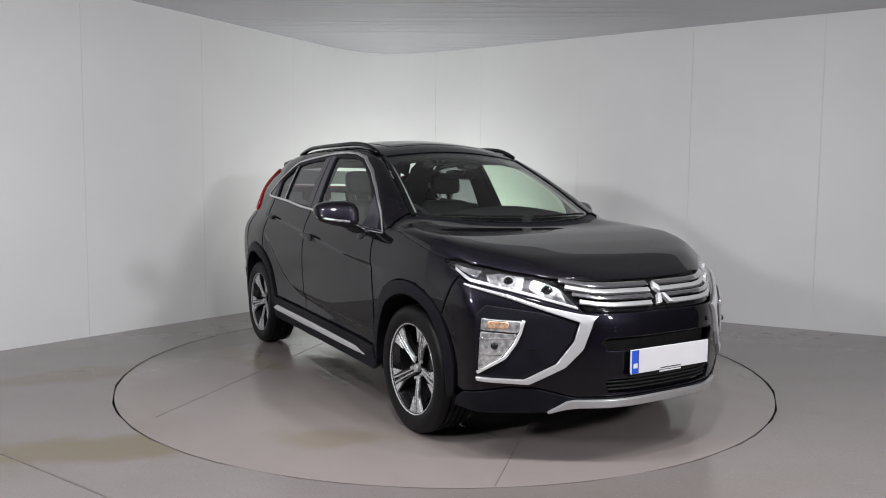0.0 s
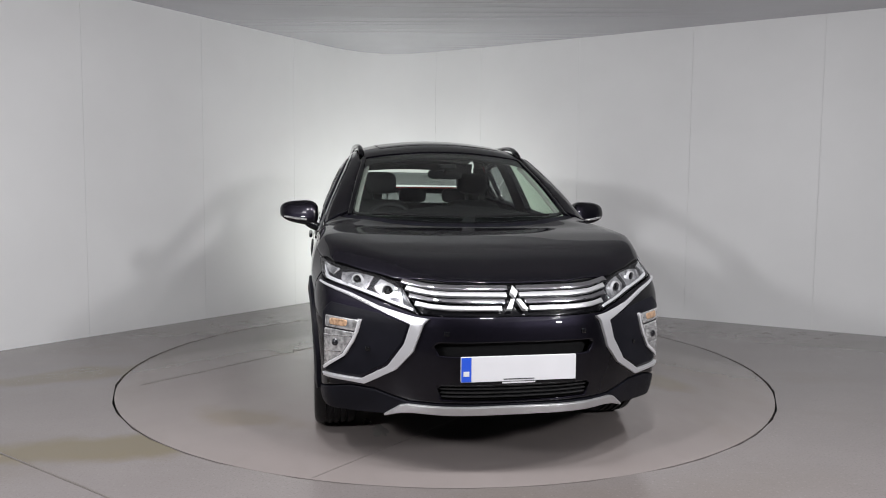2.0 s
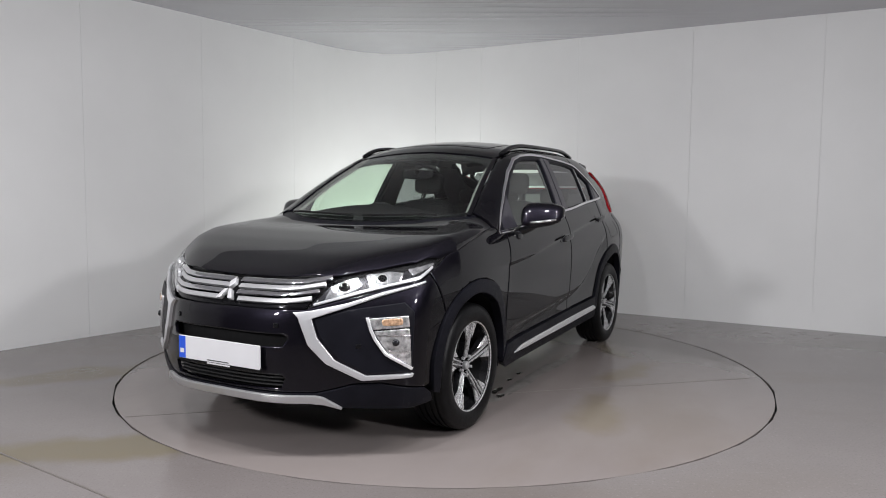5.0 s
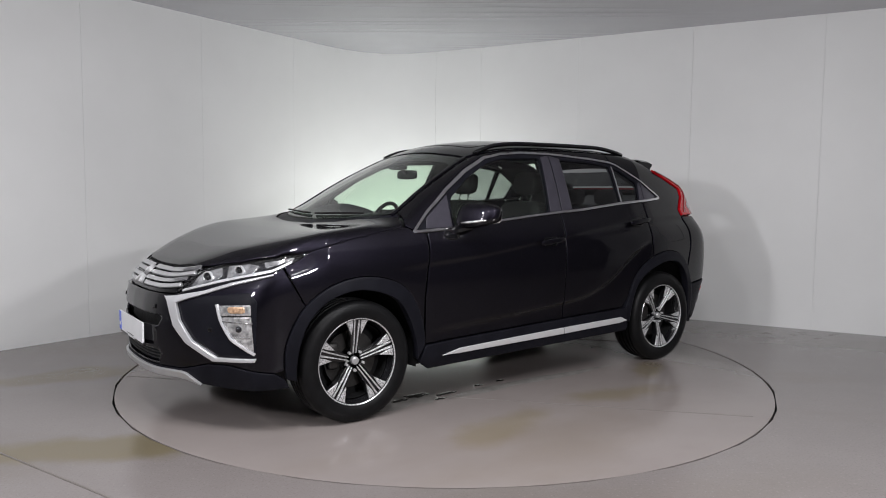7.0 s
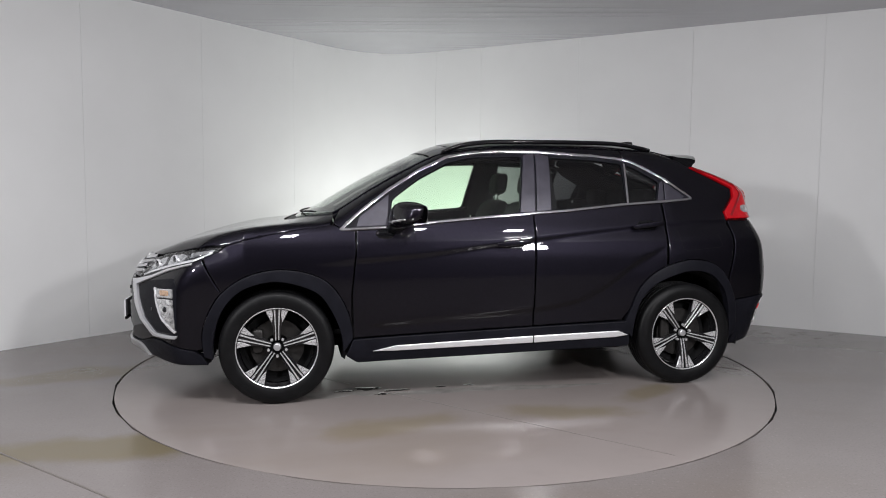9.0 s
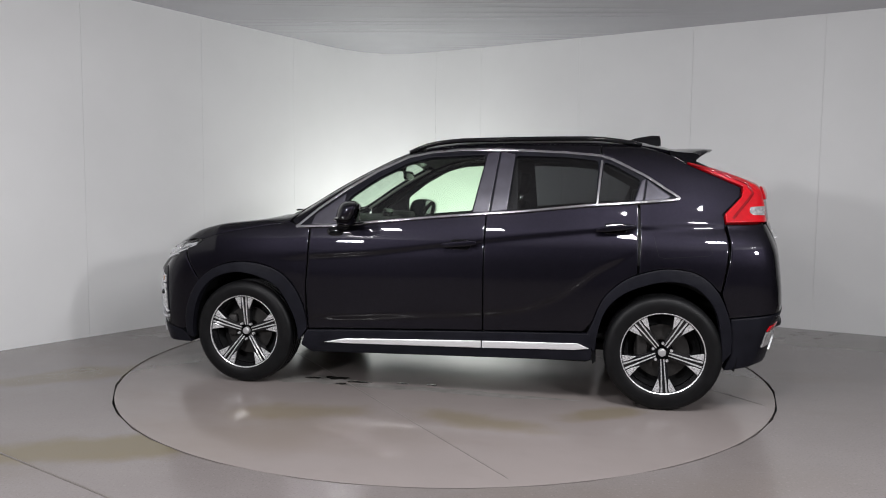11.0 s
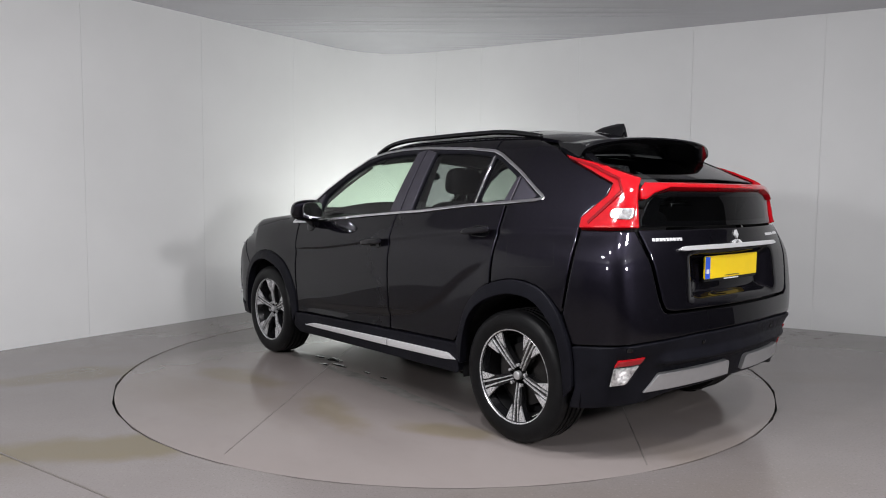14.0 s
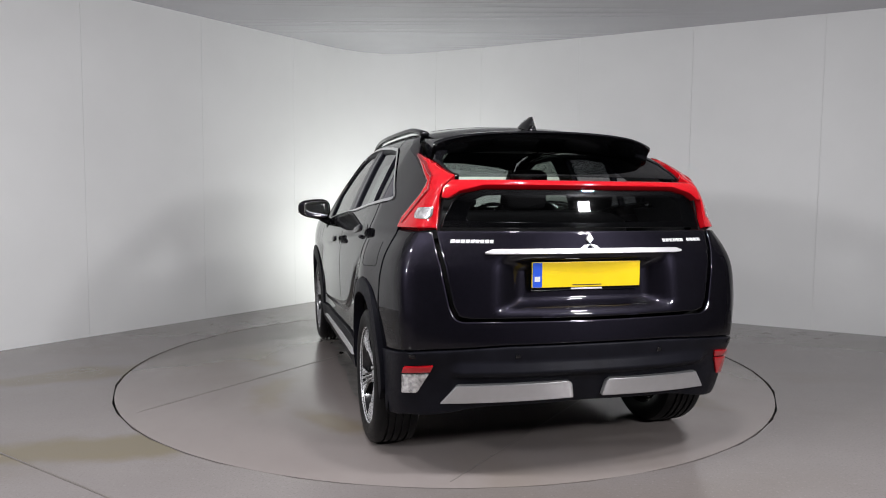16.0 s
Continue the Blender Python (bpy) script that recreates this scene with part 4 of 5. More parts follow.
        panel("indicator_bulb", soft(f([(1.915, 0.690), (2.005, 0.684), (1.998, 0.650), (1.912, 0.655)]), 0.014), AMBER_LENS, fl, off=0.013, deep=0.006, label="amber indicator bulb")
        p = girdle([f([(1.945, 0.575)])[0]])[0]
        n = normals(np.array([p]))[0]
        q = Vector((n[0], n[1], 0)).to_track_quat("Y", "Z").to_matrix().to_4x4()
        ob = lathe("bulb", [(0.0, 0.012), (0.009, 0.011), (0.016, 0.005), (0.017, 0.0)], HL_BASE, fl, n=16)
        ob.data.transform(Matrix.Translation(p + n * 0.010) @ q)
        ribbon("lamp_bezel", f([(2.060, 0.692), (2.046, 0.634), (2.028, 0.590), (1.986, 0.522), (1.876, 0.446)]), 0.014, HL_CHROME, fl, off=0.014, deep=0.02, label="bright edge of the fog lamp")
        for k in range(2):
            z = 0.530 + 0.075 * k
            ribbon("reflector_rib", f([(1.884, z), (1.90 + 0.16 * (z - 0.44) / 0.2, z + 0.004)]), 0.006, LAMP_BOWL, fl, off=0.012, deep=0.006)
        # headlamp: a dark housing with bright reflectors, two round projectors and a light strip under a clear cover
        hl = panel("headlamp", soft(f(LAMP_LOW + LAMP_TOP), 0.006), HL_BASE, car, off=-0.022, deep=0.03)
        for name, poly in (("reflector", [(2.213, 0.838), (2.160, 0.858), (2.085, 0.878), (2.07, 0.840), (2.11, 0.806), (2.215, 0.778), (2.248, 0.774)]),
                           ("reflector", [(2.045, 0.886), (1.93, 0.902), (1.87, 0.895), (1.90, 0.852), (2.04, 0.822)]),
                           ("light_strip", [(2.298, 0.746), (2.21, 0.770), (2.09, 0.801), (1.95, 0.834), (1.80, 0.866), (1.70, 0.908), (1.70, 0.920), (1.80, 0.880), (1.95, 0.848), (2.09, 0.815), (2.21, 0.784), (2.298, 0.758)]),
                           ("reflector", [(1.845, 0.912), (1.69, 0.932), (1.69, 0.922), (1.835, 0.882)])):
            panel(name, soft(f(poly), 0.004), HL_CHROME if name == "light_strip" else LAMP_BOWL, hl, off=-0.012, deep=0.012, gap=0, ring=0.003)
        for u, z, r in ((2.155, 0.822, 0.027), (1.975, 0.862, 0.023)):
            p = girdle([f([(u, z)])[0]])[0]
            n = normals(np.array([p]))[0]
            q = Vector((n[0], n[1], 0)).to_track_quat("Y", "Z").to_matrix().to_4x4()
            for nm, prof, m in (("projector_ring", [(r + 0.006, -0.012), (r + 0.006, 0.002), (r, 0.002), (r, -0.01)], HL_CHROME), ("projector", [(0.0, 0.004), (r * 0.6, 0.001), (r, -0.008)], GLOSS_BLACK)):
                ob = lathe(nm, prof, m, hl, n=24)
                ob.data.transform(Matrix.Translation(p - n * 0.006) @ q)
        cv = panel("lamp_cover", soft(f(LAMP_LOW + LAMP_TOP), 0.006), LENS_COVER, hl, off=0.002, deep=0.0, label="clear plastic lamp cover")
        cv.visible_shadow = False
        for u, z in ((2.46, 0.655), (2.10, 0.560)):
            ribbon("parking_sensor", f([(u - 0.011, z), (u, z), (u + 0.011, z)]), 0.020, GLOSS_BLACK, car, off=0.006, deep=0.006)
    # badge: three plain bright lozenges
    for pts in ([(0, 0.839), (0.022, 0.814), (0, 0.790), (-0.022, 0.814)], [(0.002, 0.788), (0.025, 0.788), (0.053, 0.748), (0.024, 0.748)], [(-0.002, 0.788), (-0.025, 0.788), (-0.053, 0.748), (-0.024, 0.748)]):
        panel("badge", [(NC + u, z) for u, z in pts], SILL_SILVER, car, off=0.024, deep=0.02, ring=0.004, label="plain chrome lozenge of the badge")
    # number plate, blanked
    def plate(x, zc, s, m, label):
        p = part("number_plate", box_bm((0.010, 0.522, 0.112), (x, 0, zc), 0.002), m, car, label)
        part("country_band", box_bm((0.003, 0.044, 0.108), (x + s * 0.0050, -s * 0.237, zc), 0.0005), PLATE_BLUE, p)
        part("country_mark", box_bm((0.002, 0.026, 0.022), (x + s * 0.0062, -s * 0.237, zc - 0.018), 0.0005), PLATE_WHITE, p)
        part("maker_line", box_bm((0.002, 0.14, 0.004), (x + s * 0.0055, 0, zc - 0.046), 0.0004), INK, p)
        part("plate_holder", box_bm((0.014, 0.526, 0.020), (x - s * 0.006, 0, zc - 0.060), 0.003), GLOSS_BLACK, p)
        part("dealer_line", box_bm((0.002, 0.15, 0.007), (x + s * 0.0018, 0, zc - 0.0625), 0.0004), PLATE_WHITE, p)
    plate(2.304, 0.506, 1, PLATE_WHITE, "blank white front number plate with a blue band")
    plate(-2.020, 0.916, -1, PLATE_YELLOW, "blank yellow rear number plate with a blue band")


def build_top(car):
    nose = girdle([(NC, 0.862), (2.60, 0.864), (2.43, 0.868), (2.235, 0.875), (2.155, 0.880), (2.07, 0.895), (1.97, 0.908), (1.79, 0.936), (1.66, 0.950)])
    edge = girdle(HOOD_EDGE)
    hood = [(float(p[0]), max(0.0, float(p[1]))) for p in np.concatenate([nose, edge])] + [(0.995, 0.735), (1.13, 0.62), (1.24, 0.45), (1.29, 0.22), (1.30, 0.0)]
    panel("hood", soft(both_top(hood), 0.008), PAINT, car, on=topside, deep=0.025, grid=0.025, gap=-0.002)
    panel("bay_cover", both_top([(2.09, 0.0), (2.0, 0.5), (1.7, 0.70), (1.0, 0.72), (0.98, 0.0)]), DARK, car, on=topside, off=-0.05, deep=0.0, grid=0.08)
    panel("cowl", soft(both_top([(1.293, 0.0), (1.283, 0.22), (1.233, 0.45), (1.123, 0.62), (0.995, 0.732), (0.965, 0.70), (1.05, 0.60), (1.17, 0.42), (1.215, 0.22), (1.225, 0.0)]), 0.006), CLADDING, car, on=topside, off=-0.010, deep=0.03)
    screen = [(1.222, 0.0), (1.212, 0.22), (1.165, 0.42), (1.045, 0.605), (0.98, 0.667), (0.36, 0.540), (0.385, 0.3), (0.39, 0.0)]
    band = [(1.15, 0.0), (1.135, 0.22), (1.085, 0.42), (1.0, 0.597), (0.965, 0.652), (0.45, 0.546), (0.465, 0.3), (0.47, 0.0)]
    ws = panel("windscreen", soft(both_top(screen), 0.01), GLASS_SCREEN, car, on=topside, off=-0.004, deep=0.0, label="lightly tinted windscreen")
    ws.visible_shadow = False
    panel("screen_border", soft(both_top(screen), 0.01), GLOSS_BLACK, ws, on=topside, off=-0.012, deep=0.0, holes=(soft(both_top(band), 0.06),), label="black printed border of the windscreen")
    for s in (1, -1):
        panel("pillar_trim", soft([(0.97, s * 0.662), (0.97, s * 0.630), (0.43, s * 0.520), (0.41, s * 0.548)], 0.006), PALE_TRIM, car, on=topside, off=-0.028, deep=0.01, label="pale grey inner pillar cover")
        ribbon("pillar_edge", [(1.0, s * 0.676), (0.8, s * 0.634), (0.6, s * 0.593), (0.45, s * 0.562), (0.35, s * 0.545)], 0.026, PAINT, car, on=topside, off=0.003, deep=0.012)
    roof = [(0.383, 0.0), (0.378, 0.3), (0.353, 0.542), (0.30, 0.560), (-0.3, 0.575), (-1.0, 0.555), (-1.40, 0.535), (-1.43, 0.3), (-1.44, 0.0)]
    glass1 = both_top([(0.23, 0.0), (0.22, 0.43), (-0.30, 0.45), (-0.30, 0.0)])
    glass2 = both_top([(-0.33, 0.0), (-0.33, 0.45), (-0.95, 0.43), (-0.95, 0.0)])
    rf = panel("roof", soft(both_top(roof), 0.008), PAINT, car, on=topside, gap=0.001, holes=(soft(glass1, 0.03), soft(glass2, 0.03)))
    for g in (glass1, glass2):
        panel("sunroof_glass", soft(g, 0.03), GLOSS_BLACK, rf, on=topside, gap=0.004, off=0.0015, label="dark glass roof panel")
    panel("headliner", both_top([(0.40, 0.0), (0.37, 0.50), (-1.2, 0.50), (-1.25, 0.0)]), LINER, car, on=topside, off=-0.05, deep=0.004, grid=0.1)
    # wipers
    for y0, y1 in ((-0.55, -0.03), (0.05, 0.52)):
        pts = []
        for k in range(7):
            y = y0 + (y1 - y0) * k / 6
            x = 1.215 - 0.30 * y * y - 0.035
            p = topside([(x, y)])[0]
            pts.append((p[0], p[1], p[2] + 0.008))
        tube("wiper", pts, (0.010, 0.006), DARK, car, 8)
    # aerial fin
    z0 = z_roof(-1.28, 0.0)
    bm = bmesh.new()
    rows = []
    for f, h, w in ((-1.14, 0.0, 0.004), (-1.19, 0.022, 0.016), (-1.25, 0.042, 0.022), (-1.30, 0.060, 0.020), (-1.345, 0.070, 0.014), (-1.355, 0.050, 0.016), (-1.35, 0.0, 0.020)):
        z = z_roof(f, 0.0) + 0.002
        rows.append([bm.verts.new(v) for v in ((f, w * 1.5, z), (f, w * 0.55, z + h * 0.75), (f, 0, z + h + 0.006), (f, -w * 0.55, z + h * 0.75), (f, -w * 1.5, z))])
    for a, b in zip(rows, rows[1:]):
        for i in range(4):
            bm.faces.new((a[i], a[i + 1], b[i + 1], b[i]))
    bmesh.ops.recalc_face_normals(bm, faces=bm.faces)
    smooth_all(part("aerial_fin", bm, GLOSS_BLACK, car, "gloss black shark-fin aerial"))


def build_rear(car):
    bump = [(TC, 0.722), (-2.02, 0.724), (-2.0, 0.735), (-1.979, 0.782), (-1.941, 0.96), (-1.887, 1.104), (-1.664, 1.100), (-1.605, 0.705)] + ARCH_R[32:33] + [(-1.648, 0.563), (-1.80, 0.587), (-1.91, 0.602), (-2.18, 0.621), (TC, 0.624)]
    bp = panel("rear_bumper", soft(both(bump, TC), 0.006), PAINT, car, gap=0.002)
    low = [(TC, 0.619), (-2.18, 0.616), (-1.91, 0.597), (-1.80, 0.582), (-1.650, 0.558), (-1.659, 0.49), (-1.664, 0.36), (-1.640, 0.255), (-1.906, 0.30), (-2.1, 0.335), (TC, 0.350)]

    def ledge(v):
        z = v[:, 1]
        mid = np.clip((np.abs(v[:, 0] - TC) - 0.575) / -0.05, 0, 1)
        return 0.030 * np.clip((0.545 - z) / 0.025, 0, 1) * mid - 0.042 * np.clip((0.495 - z) / 0.02, 0, 1) * mid

    def tuck(v):
        # the corners draw in towards the ground
        a = np.abs(v[:, 0] - TC)
        return -0.018 * np.clip((0.50 - v[:, 1]) / 0.22, 0, 1) * np.clip((a - 0.66) / 0.08, 0, 1) * np.clip((abs(-1.67 - TC) - a) / 0.10, 0, 1)
    lw = panel("lower_bumper", soft(both(low, TC), 0.006), CLADDING, car, off=0.006, deep=0.05, shape=lambda v: ledge(v) + tuck(v), grid=0.02)
    hatch = [(TC, 1.108), (-1.897, 1.108), (-1.953, 0.96), (-1.990, 0.788), (-2.009, 0.745), (-2.045, 0.736), (TC, 0.733)]

    def dish(v):
        # shallow hollow round the number plate
        d = np.maximum(np.abs(v[:, 0] - TC) / 0.40, np.abs(v[:, 1] - 0.885) / 0.115)
        return -0.062 * np.clip((1.0 - d) / 0.24, 0, 1) ** 1.2
    ht = panel("tailgate", soft(both(hatch, TC), 0.010), PAINT, car, shape=dish, grid=0.022)
    ribbon("tailgate_trim", [(-2.085, 1.012), (-2.11, 1.016), (-2.3, 1.019), (TC, 1.020), (2 * TC + 2.3, 1.019), (2 * TC + 2.11, 1.016), (2 * TC + 2.085, 1.012)], [0.006, 0.02, 0.022, 0.022, 0.022, 0.02, 0.006], SILL_SILVER, ht, off=0.020, deep=0.03, label="chrome strip over the number plate")
    for pts in ([(0, 1.098), (0.018, 1.072), (0, 1.052), (-0.018, 1.072)], [(0.0, 1.050), (0.028, 1.046), (0.048, 1.030), (0.018, 1.031)], [(0.0, 1.050), (-0.028, 1.046), (-0.048, 1.030), (-0.018, 1.031)]):
        panel("badge", [(TC + u, z) for u, z in pts], SILL_SILVER, ht, off=0.012, deep=0.012, gap=0.0008, ring=0.003, label="plain chrome lozenge of the badge")
    # nameplates as plain broken bars
    for a, b, n in ((-1.955, -2.115, 9), (2 * TC + 2.16, 2 * TC + 1.955, 11)):
        w = (b - a) / n
        for k in range(n):
            if n == 11 and k == 6:
                continue
            ribbon("nameplate", [(a + w * (k + 0.08), 1.062), (a + w * (k + 0.9), 1.062)], 0.014, SILL_SILVER, ht, off=0.004, deep=0.004, label="plain chrome bar of the nameplate")
    lowg = [(TC, 1.296), (-2.06, 1.295), (-1.985, 1.272), (-1.945, 1.24), (-1.915, 1.16), (-1.910, 1.119), (TC, 1.119)]
    upg = [(TC, 1.470), (-1.72, 1.470), (-1.75, 1.425), (-1.90, 1.345), (TC, 1.350)]
    for nm, o in (("lower_rear_window", lowg), ("upper_rear_window", upg)):
        g = panel(nm, soft(both(o, TC), 0.012), GLASS_BACK, car, off=-0.004, deep=0.0, label="dark rear window")
        g.visible_shadow = False
    panel("window_border", both(lowg, TC), GLOSS_BLACK, car, off=-0.014, deep=0.0, holes=(soft(both([(TC, 1.268), (-2.08, 1.266), (-2.02, 1.24), (-2.0, 1.15), (TC, 1.145)], TC), 0.02),))
    bar = [(TC, 1.318), (-2.15, 1.319), (-1.93, 1.318), (-1.905, 1.29), (-1.905, 1.245), (-1.93, 1.243), (-1.97, 1.272), (-2.06, 1.296), (TC, 1.297)]
    panel("light_bar_back", both([(TC, 1.335), (-1.90, 1.335), (-1.88, 1.25), (-1.93, 1.24), (-2.0, 1.27), (TC, 1.275)], TC), DARK, car, off=-0.02, deep=0.0)
    panel("light_bar", soft(both(bar, TC), 0.006), LAMP_RED, car, off=0.018, deep=0.04, label="red light bar across the tailgate")
    for s in (1, -1):
        f = (lambda l: l) if s > 0 else (lambda l: [(2 * TC - u, z) for u, z in l])
        lamp = [(-1.530, 1.462), (-1.71, 1.420), (-1.80, 1.390), (-1.93, 1.341), (-1.905, 1.30), (-1.898, 1.25), (-1.900, 1.114)] + [(u - 0.004, z) for u, z in TAIL_EDGE[::-1]]
        tl = panel("tail_lamp", soft(f(lamp), 0.005), LAMP_RED, car, off=0.012, deep=0.03, label="red wraparound tail lamp", ring=0.008)
        panel("lamp_back", f(lamp), DARK, tl, off=-0.022, deep=0.0, gap=-0.01)
        panel("reversing_lens", soft(f([(-1.80, 1.200), (-1.882, 1.207), (-1.880, 1.168), (-1.862, 1.150), (-1.800, 1.150), (-1.786, 1.168)]), 0.008), CLEAR_LENS, tl, off=0.016, deep=0.006, label="clear ribbed reversing lens")
        ribbon("lamp_ridge", f([(-1.56, 1.448), (-1.72, 1.395), (-1.83, 1.335), (-1.84, 1.28), (-1.78, 1.215), (-1.70, 1.13)]), 0.012, RED_GLOW, tl, off=0.017, deep=0.006)
        panel("reflector", soft(f([(-1.822, 0.526), (-1.924, 0.538), (-1.907, 0.502), (-1.808, 0.490)]), 0.005), LAMP_RED, lw, off=0.014, deep=0.012, shape=tuck, label="red rear reflector")
        panel("fog_lens", soft(f([(-1.808, 0.486), (-1.904, 0.498), (-1.856, 0.404), (-1.795, 0.392)]), 0.006), CLEAR_LENS if s > 0 else LAMP_RED, lw, off=0.014, deep=0.012, shape=tuck)
        panel("skid_plate", soft(f([(-1.924, 0.356), (-1.99, 0.443), (-2.435, 0.455), (-2.455, 0.445), (-2.468, 0.375)]), 0.006), SILVER, lw, off=0.016, deep=0.02, label="satin silver skid plate")
        for u in (-1.86, -2.22):
            ribbon("parking_sensor", f([(u - 0.010, 0.575), (u, 0.575), (u + 0.010, 0.575)]), 0.018, GLOSS_BLACK, lw, off=0.010, deep=0.006)
        panel("tailgate_edge", soft(f([(-1.62, 1.485), (-1.71, 1.425), (-1.80, 1.395), (-1.92, 1.345), (-1.93, 1.349), (-1.76, 1.424), (-1.68, 1.485)]), 0.003), GLOSS_BLACK, car, off=0.0, deep=0.02)
    # roof spoiler: a thin wing that overhangs the rear window
    ys = np.linspace(-0.585, 0.585, 41)
    rows = []
    for y in ys:
        k = abs(y) / 0.585
        yr = min(abs(y), 0.555)
        z1 = z_roof(-1.40, min(yr, 0.53)) + 0.002
        lip = -1.665 + 0.13 * k ** 3
        zl = 1.572 - 0.035 * k ** 2 - 0.03 * k ** 8
        prof = [(-1.36, z_roof(-1.36, min(yr, 0.53)) - 0.002), (-1.40, z1), (-1.50, z1 * 0.55 + zl * 0.45 + 0.004), (-1.60 + 0.06 * k ** 3, zl + 0.006), (lip, zl), (lip - 0.004, zl - 0.008), (lip + 0.012, zl - 0.020), (-1.56 + 0.05 * k ** 3, zl - 0.040), (-1.47, zl - 0.075), (-1.40, zl - 0.085)]
        rows.append([(a, y, b) for a, b in prof])
    n = len(rows[0])
    vs = [v for r in rows for v in r]
    fs = [(i * n + j, (i + 1) * n + j, (i + 1) * n + j + 1, i * n + j + 1) for i in range(len(rows) - 1) for j in range(n - 1)]
    fs += [tuple(range(n)), tuple(range((len(rows) - 1) * n, len(rows) * n))[::-1]]
    sp = raw("roof_spoiler", vs, fs, GLOSS_BLACK, car, "gloss black roof spoiler")
    sp.data.set_sharp_from_angle(angle=radians(50))


def build_inside(car):
    """What shows through the windows, and what closes the body below."""
    inner = dict(off=-0.05, deep=0.0, grid=0.09, gap=0)
    for s in (1, -1):
        panel("door_card", [(0.93, 0.25), (0.93, 1.0), (0.4, 1.04), (-0.9, 1.13), (-1.15, 1.13), (-1.15, 0.82), (-0.95, 0.66), (-0.93, 0.25)], TRIM, car, side=s, **inner)
        panel("quarter_card", [(-1.12, 1.21), (-1.4, 1.22), (-1.24, 1.33), (-1.0, 1.46), (-0.95, 1.52), (-1.3, 1.53), (-1.5, 1.44), (-1.75, 1.30), (-1.65, 1.12), (-1.65, 0.80), (-1.12, 0.86)], TRIM, car, side=s, **inner)
        panel("pillar_trim", [(-0.25, 1.54), (-0.44, 1.54), (-0.46, 1.12), (-0.22, 1.10)], TRIM, car, side=s, **inner)
        panel("wing_liner", [(1.70, 0.76), (1.5, 0.84), (1.2, 0.86), (0.95, 0.78), (0.92, 1.0), (1.5, 0.98), (1.68, 0.90)], DARK, car, side=s, **inner)
        for x in (1.335, -1.335):
            vs, fs = [], []
            for k in range(25):
                a = math.pi * (k / 24 * 1.16 - 0.08)
                for r, y in ((0.415, 0.845), (0.395, 0.80), (0.395, 0.45), (0.02, 0.45)):
                    vs.append((x + r * math.cos(a), s * y, 0.355 + r * math.sin(a)))
            fs = [(4 * k + j, 4 * k + j + 1, 4 * k + j + 5, 4 * k + j + 4) for k in range(24) for j in range(3)]
            raw("wheel_liner", vs, fs, DARK, car)
    panel("nose_core", both([(NC, 0.95), (2.3, 0.93), (1.76, 0.90), (1.76, 0.30), (NC, 0.28)], NC), DARK, car, **dict(inner, off=-0.08))
    panel("tail_core", both([(TC, 1.10), (-1.9, 1.10), (-1.72, 1.10), (-1.74, 0.60), (-1.76, 0.32), (TC, 0.35)], TC), DARK, car, **dict(inner, off=-0.07))
    part("underbody", box_bm((3.5, 1.10, 0.05), (0.08, 0, 0.30), 0.01), DARK, car)
    part("underbody", box_bm((1.80, 1.60, 0.05), (0.0, 0, 0.275), 0.01), DARK, car)
    part("cabin_floor", box_bm((2.7, 1.45, 0.03), (-0.35, 0, 0.40), 0.01), DARK, car)
    part("front_axle", box_bm((0.12, 1.40, 0.07), (1.335, 0, 0.335), 0.02), DARK, car)
    part("rear_axle", box_bm((0.14, 1.40, 0.08), (-1.335, 0, 0.335), 0.02), DARK, car)
    # dashboard and wheel (right-hand drive)
    blob("dashboard", (0.80, 0, 0.93), (0.62, 1.40, 0.34), TRIM, car, 0.4, 0.3)
    blob("instrument_hood", (0.62, -0.37, 1.075), (0.22, 0.40, 0.10), TRIM, car, 0.6, 0.5)
    blob("screen", (0.60, 0.0, 1.095), (0.03, 0.20, 0.11), GLOSS_BLACK, car, 0.3, 0.3)
    ring = [(0.42 - 0.075 * math.sin(a), -0.37 + 0.185 * math.cos(a), 1.015 + 0.172 * math.sin(a)) for a in np.linspace(0, 2 * math.pi, 37)[:-1]]
    sw = tube("steering_wheel", ring, 0.015, SEAT, car, 10, "black three-spoke steering wheel", True)
    blob("airbag", (0.435, -0.37, 1.005), (0.06, 0.15, 0.13), TRIM, sw, 0.5, 0.6)
    for d in ((0.17, 0.0), (-0.17, 0.0), (0.0, -0.16)):
        tube("spoke", [(0.44, -0.37, 1.005), (0.42 - 0.43 * d[1] * -1, -0.37 + d[0], 1.01 + d[1])], (0.018, 0.01), TRIM, sw, 8)
    blob("interior_mirror", (0.44, 0.0, 1.395), (0.03, 0.24, 0.065), GLOSS_BLACK, car, 0.5, 0.5)
    tube("mirror_stalk", [(0.50, 0, 1.46), (0.455, 0, 1.40)], 0.012, DARK, car, 8)
    blob("sensor_pod", (0.515, 0.0, 1.445), (0.10, 0.12, 0.035), DARK, car, 0.5, 0.5)
    for y in (-0.37, 0.37):
        st = blob("front_seat", (0.02, y, 0.66), (0.52, 0.50, 0.20), SEAT, car, 0.45, 0.4, label="black fabric front seat")
        blob("seat_back", (-0.27, y, 0.935), (0.17, 0.48, 0.56), SEAT, st, 0.45, 0.5, shear=(-0.09, 0, 0))
        blob("headrest", (-0.38, y, 1.345), (0.10, 0.25, 0.17), SEAT, st, 0.55, 0.5, shear=(-0.012, 0, 0))
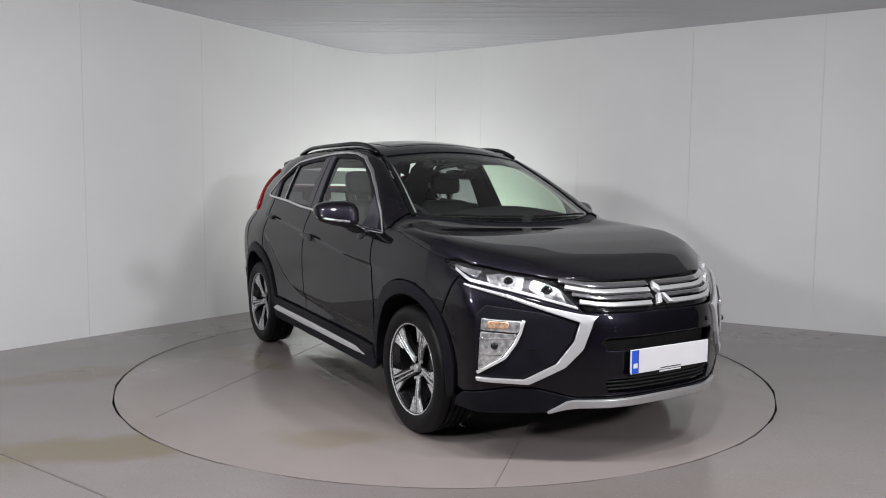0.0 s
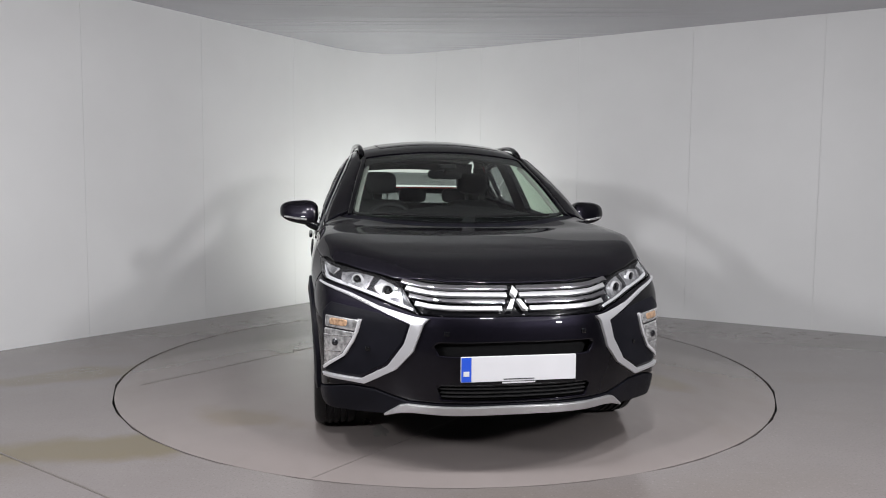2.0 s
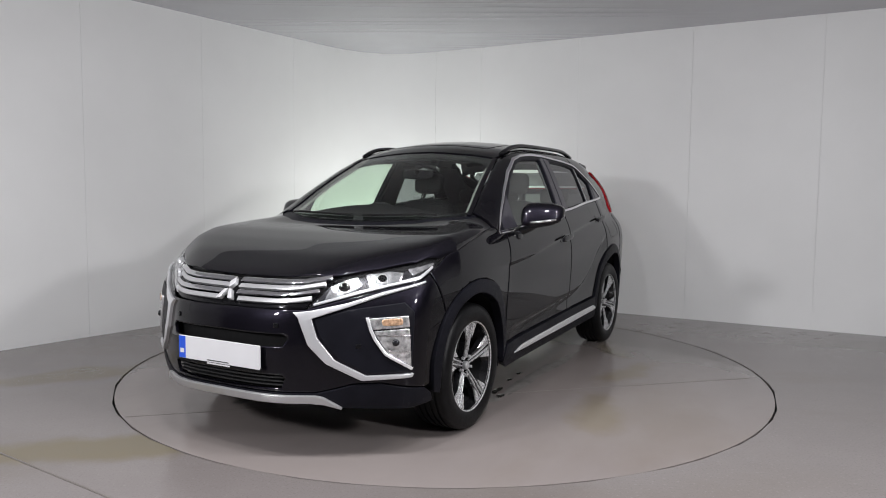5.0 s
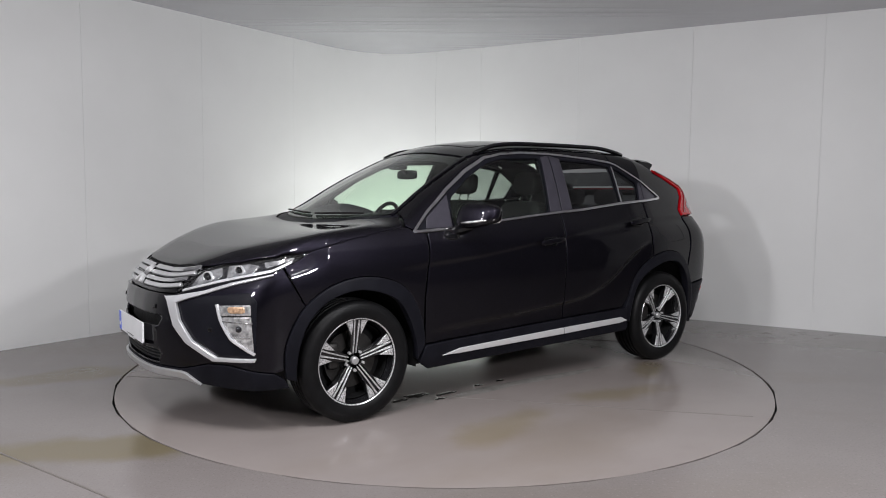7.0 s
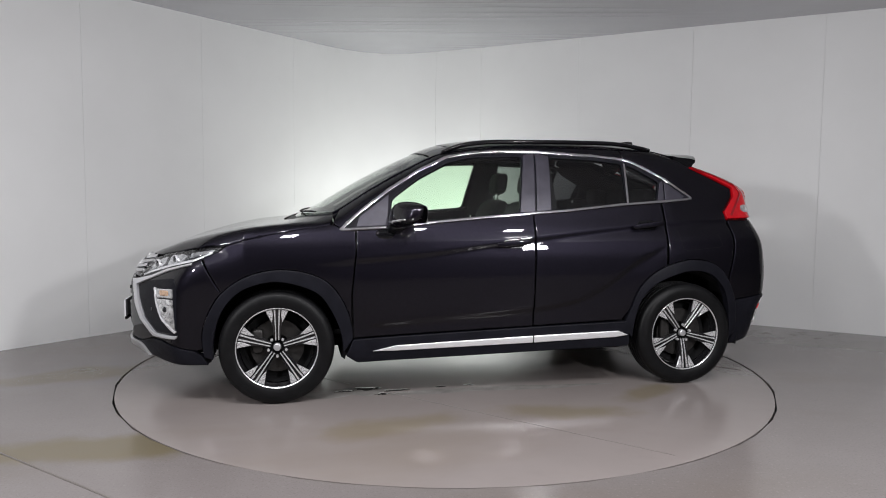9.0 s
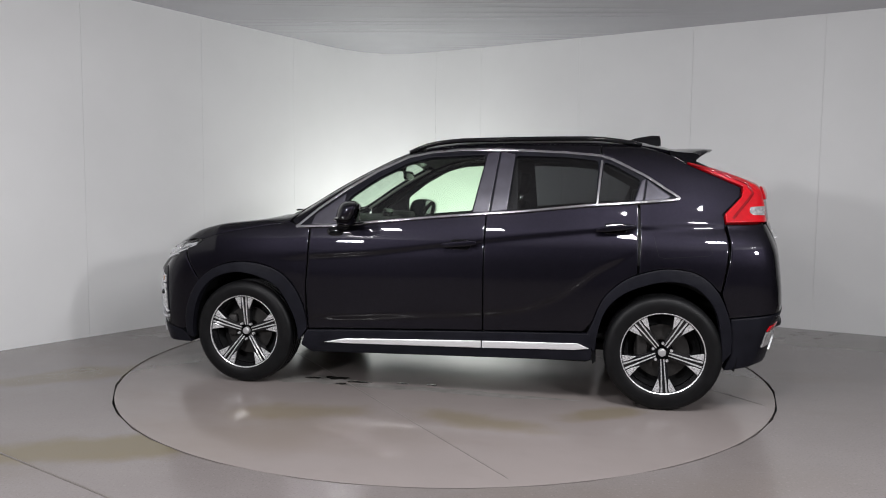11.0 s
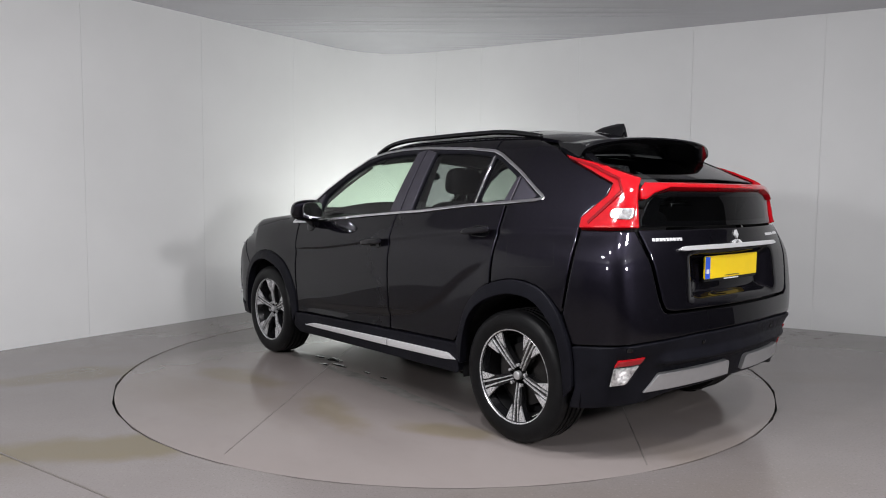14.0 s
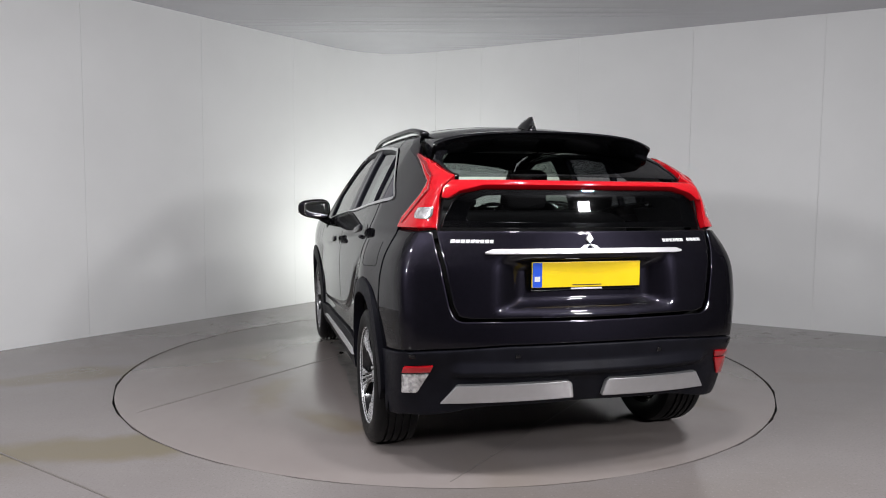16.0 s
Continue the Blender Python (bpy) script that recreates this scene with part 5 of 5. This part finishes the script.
        for d in (-0.055, 0.055):
            tube("headrest_post", [(-0.35, y + d, 1.18), (-0.378, y + d, 1.30)], 0.007, CHROME, st, 8)
    rs = blob("rear_seat", (-0.86, 0, 0.70), (0.5, 1.30, 0.20), SEAT, car, 0.35, 0.3, label="black fabric rear bench seat")
    blob("seat_back", (-1.14, 0, 0.92), (0.17, 1.28, 0.52), SEAT, rs, 0.35, 0.3, shear=(-0.08, 0, 0))
    for y in (-0.40, 0.0, 0.40):
        blob("headrest", (-1.235, y, 1.245), (0.10, 0.25, 0.13), SEAT, rs, 0.55, 0.5)
        for d in (-0.06, 0.06):
            tube("headrest_post", [(-1.21, y + d, 1.16), (-1.23, y + d, 1.25)], 0.007, CHROME, rs, 8)


def build_car():
    car = new("car")
    tagged(car, "black compact crossover car with chrome trim on the turntable", "car")
    for s in (1, -1):
        build_flank(car, s)
    for x, s, turn in ((1.335, 1, 90), (-1.335, 1, -86), (1.335, -1, 80), (-1.335, -1, 95)):
        build_wheel(car, x, s, turn)
    build_front(car)
    build_top(car)
    build_rear(car)
    build_inside(car)
    return car


build_floor()
build_walls()
build_ceiling()
turntable = build_turntable()
car = build_car()

# the turntable's angle, second by second; it gathers speed at the start and then runs evenly
TURN = [(0, -58.60), (0.5, -62.00), (1, -67.47), (1.5, -73.44), (2, -79.62), (2.5, -85.94), (3, -92.35), (3.5, -98.82), (4, -105.29), (4.5, -111.76), (5, -118.19), (5.5, -124.57), (6, -130.89), (6.5, -137.15), (7, -143.36), (7.5, -149.51), (8, -155.61), (8.5, -161.68), (9, -167.73), (9.5, -173.76), (10, -179.80), (10.5, -185.85), (11, -191.93), (11.5, -198.05), (12, -204.21), (12.5, -210.43), (13, -216.69), (13.5, -223.01), (14, -229.36), (14.5, -235.74), (15, -242.13), (15.5, -248.49), (16, -254.80)]
OFFSET = Vector((-0.1409, -0.0637, 0.0))


def motions():
    spin = []
    ride = []
    for t, a in TURN:
        m = pose(0, 0, 0, 0, 0, a)
        spin.append((t, m))
        ride.append((t, m @ Matrix.Translation(OFFSET)))
    walk(turntable, spin)
    walk(car, ride)


motions()
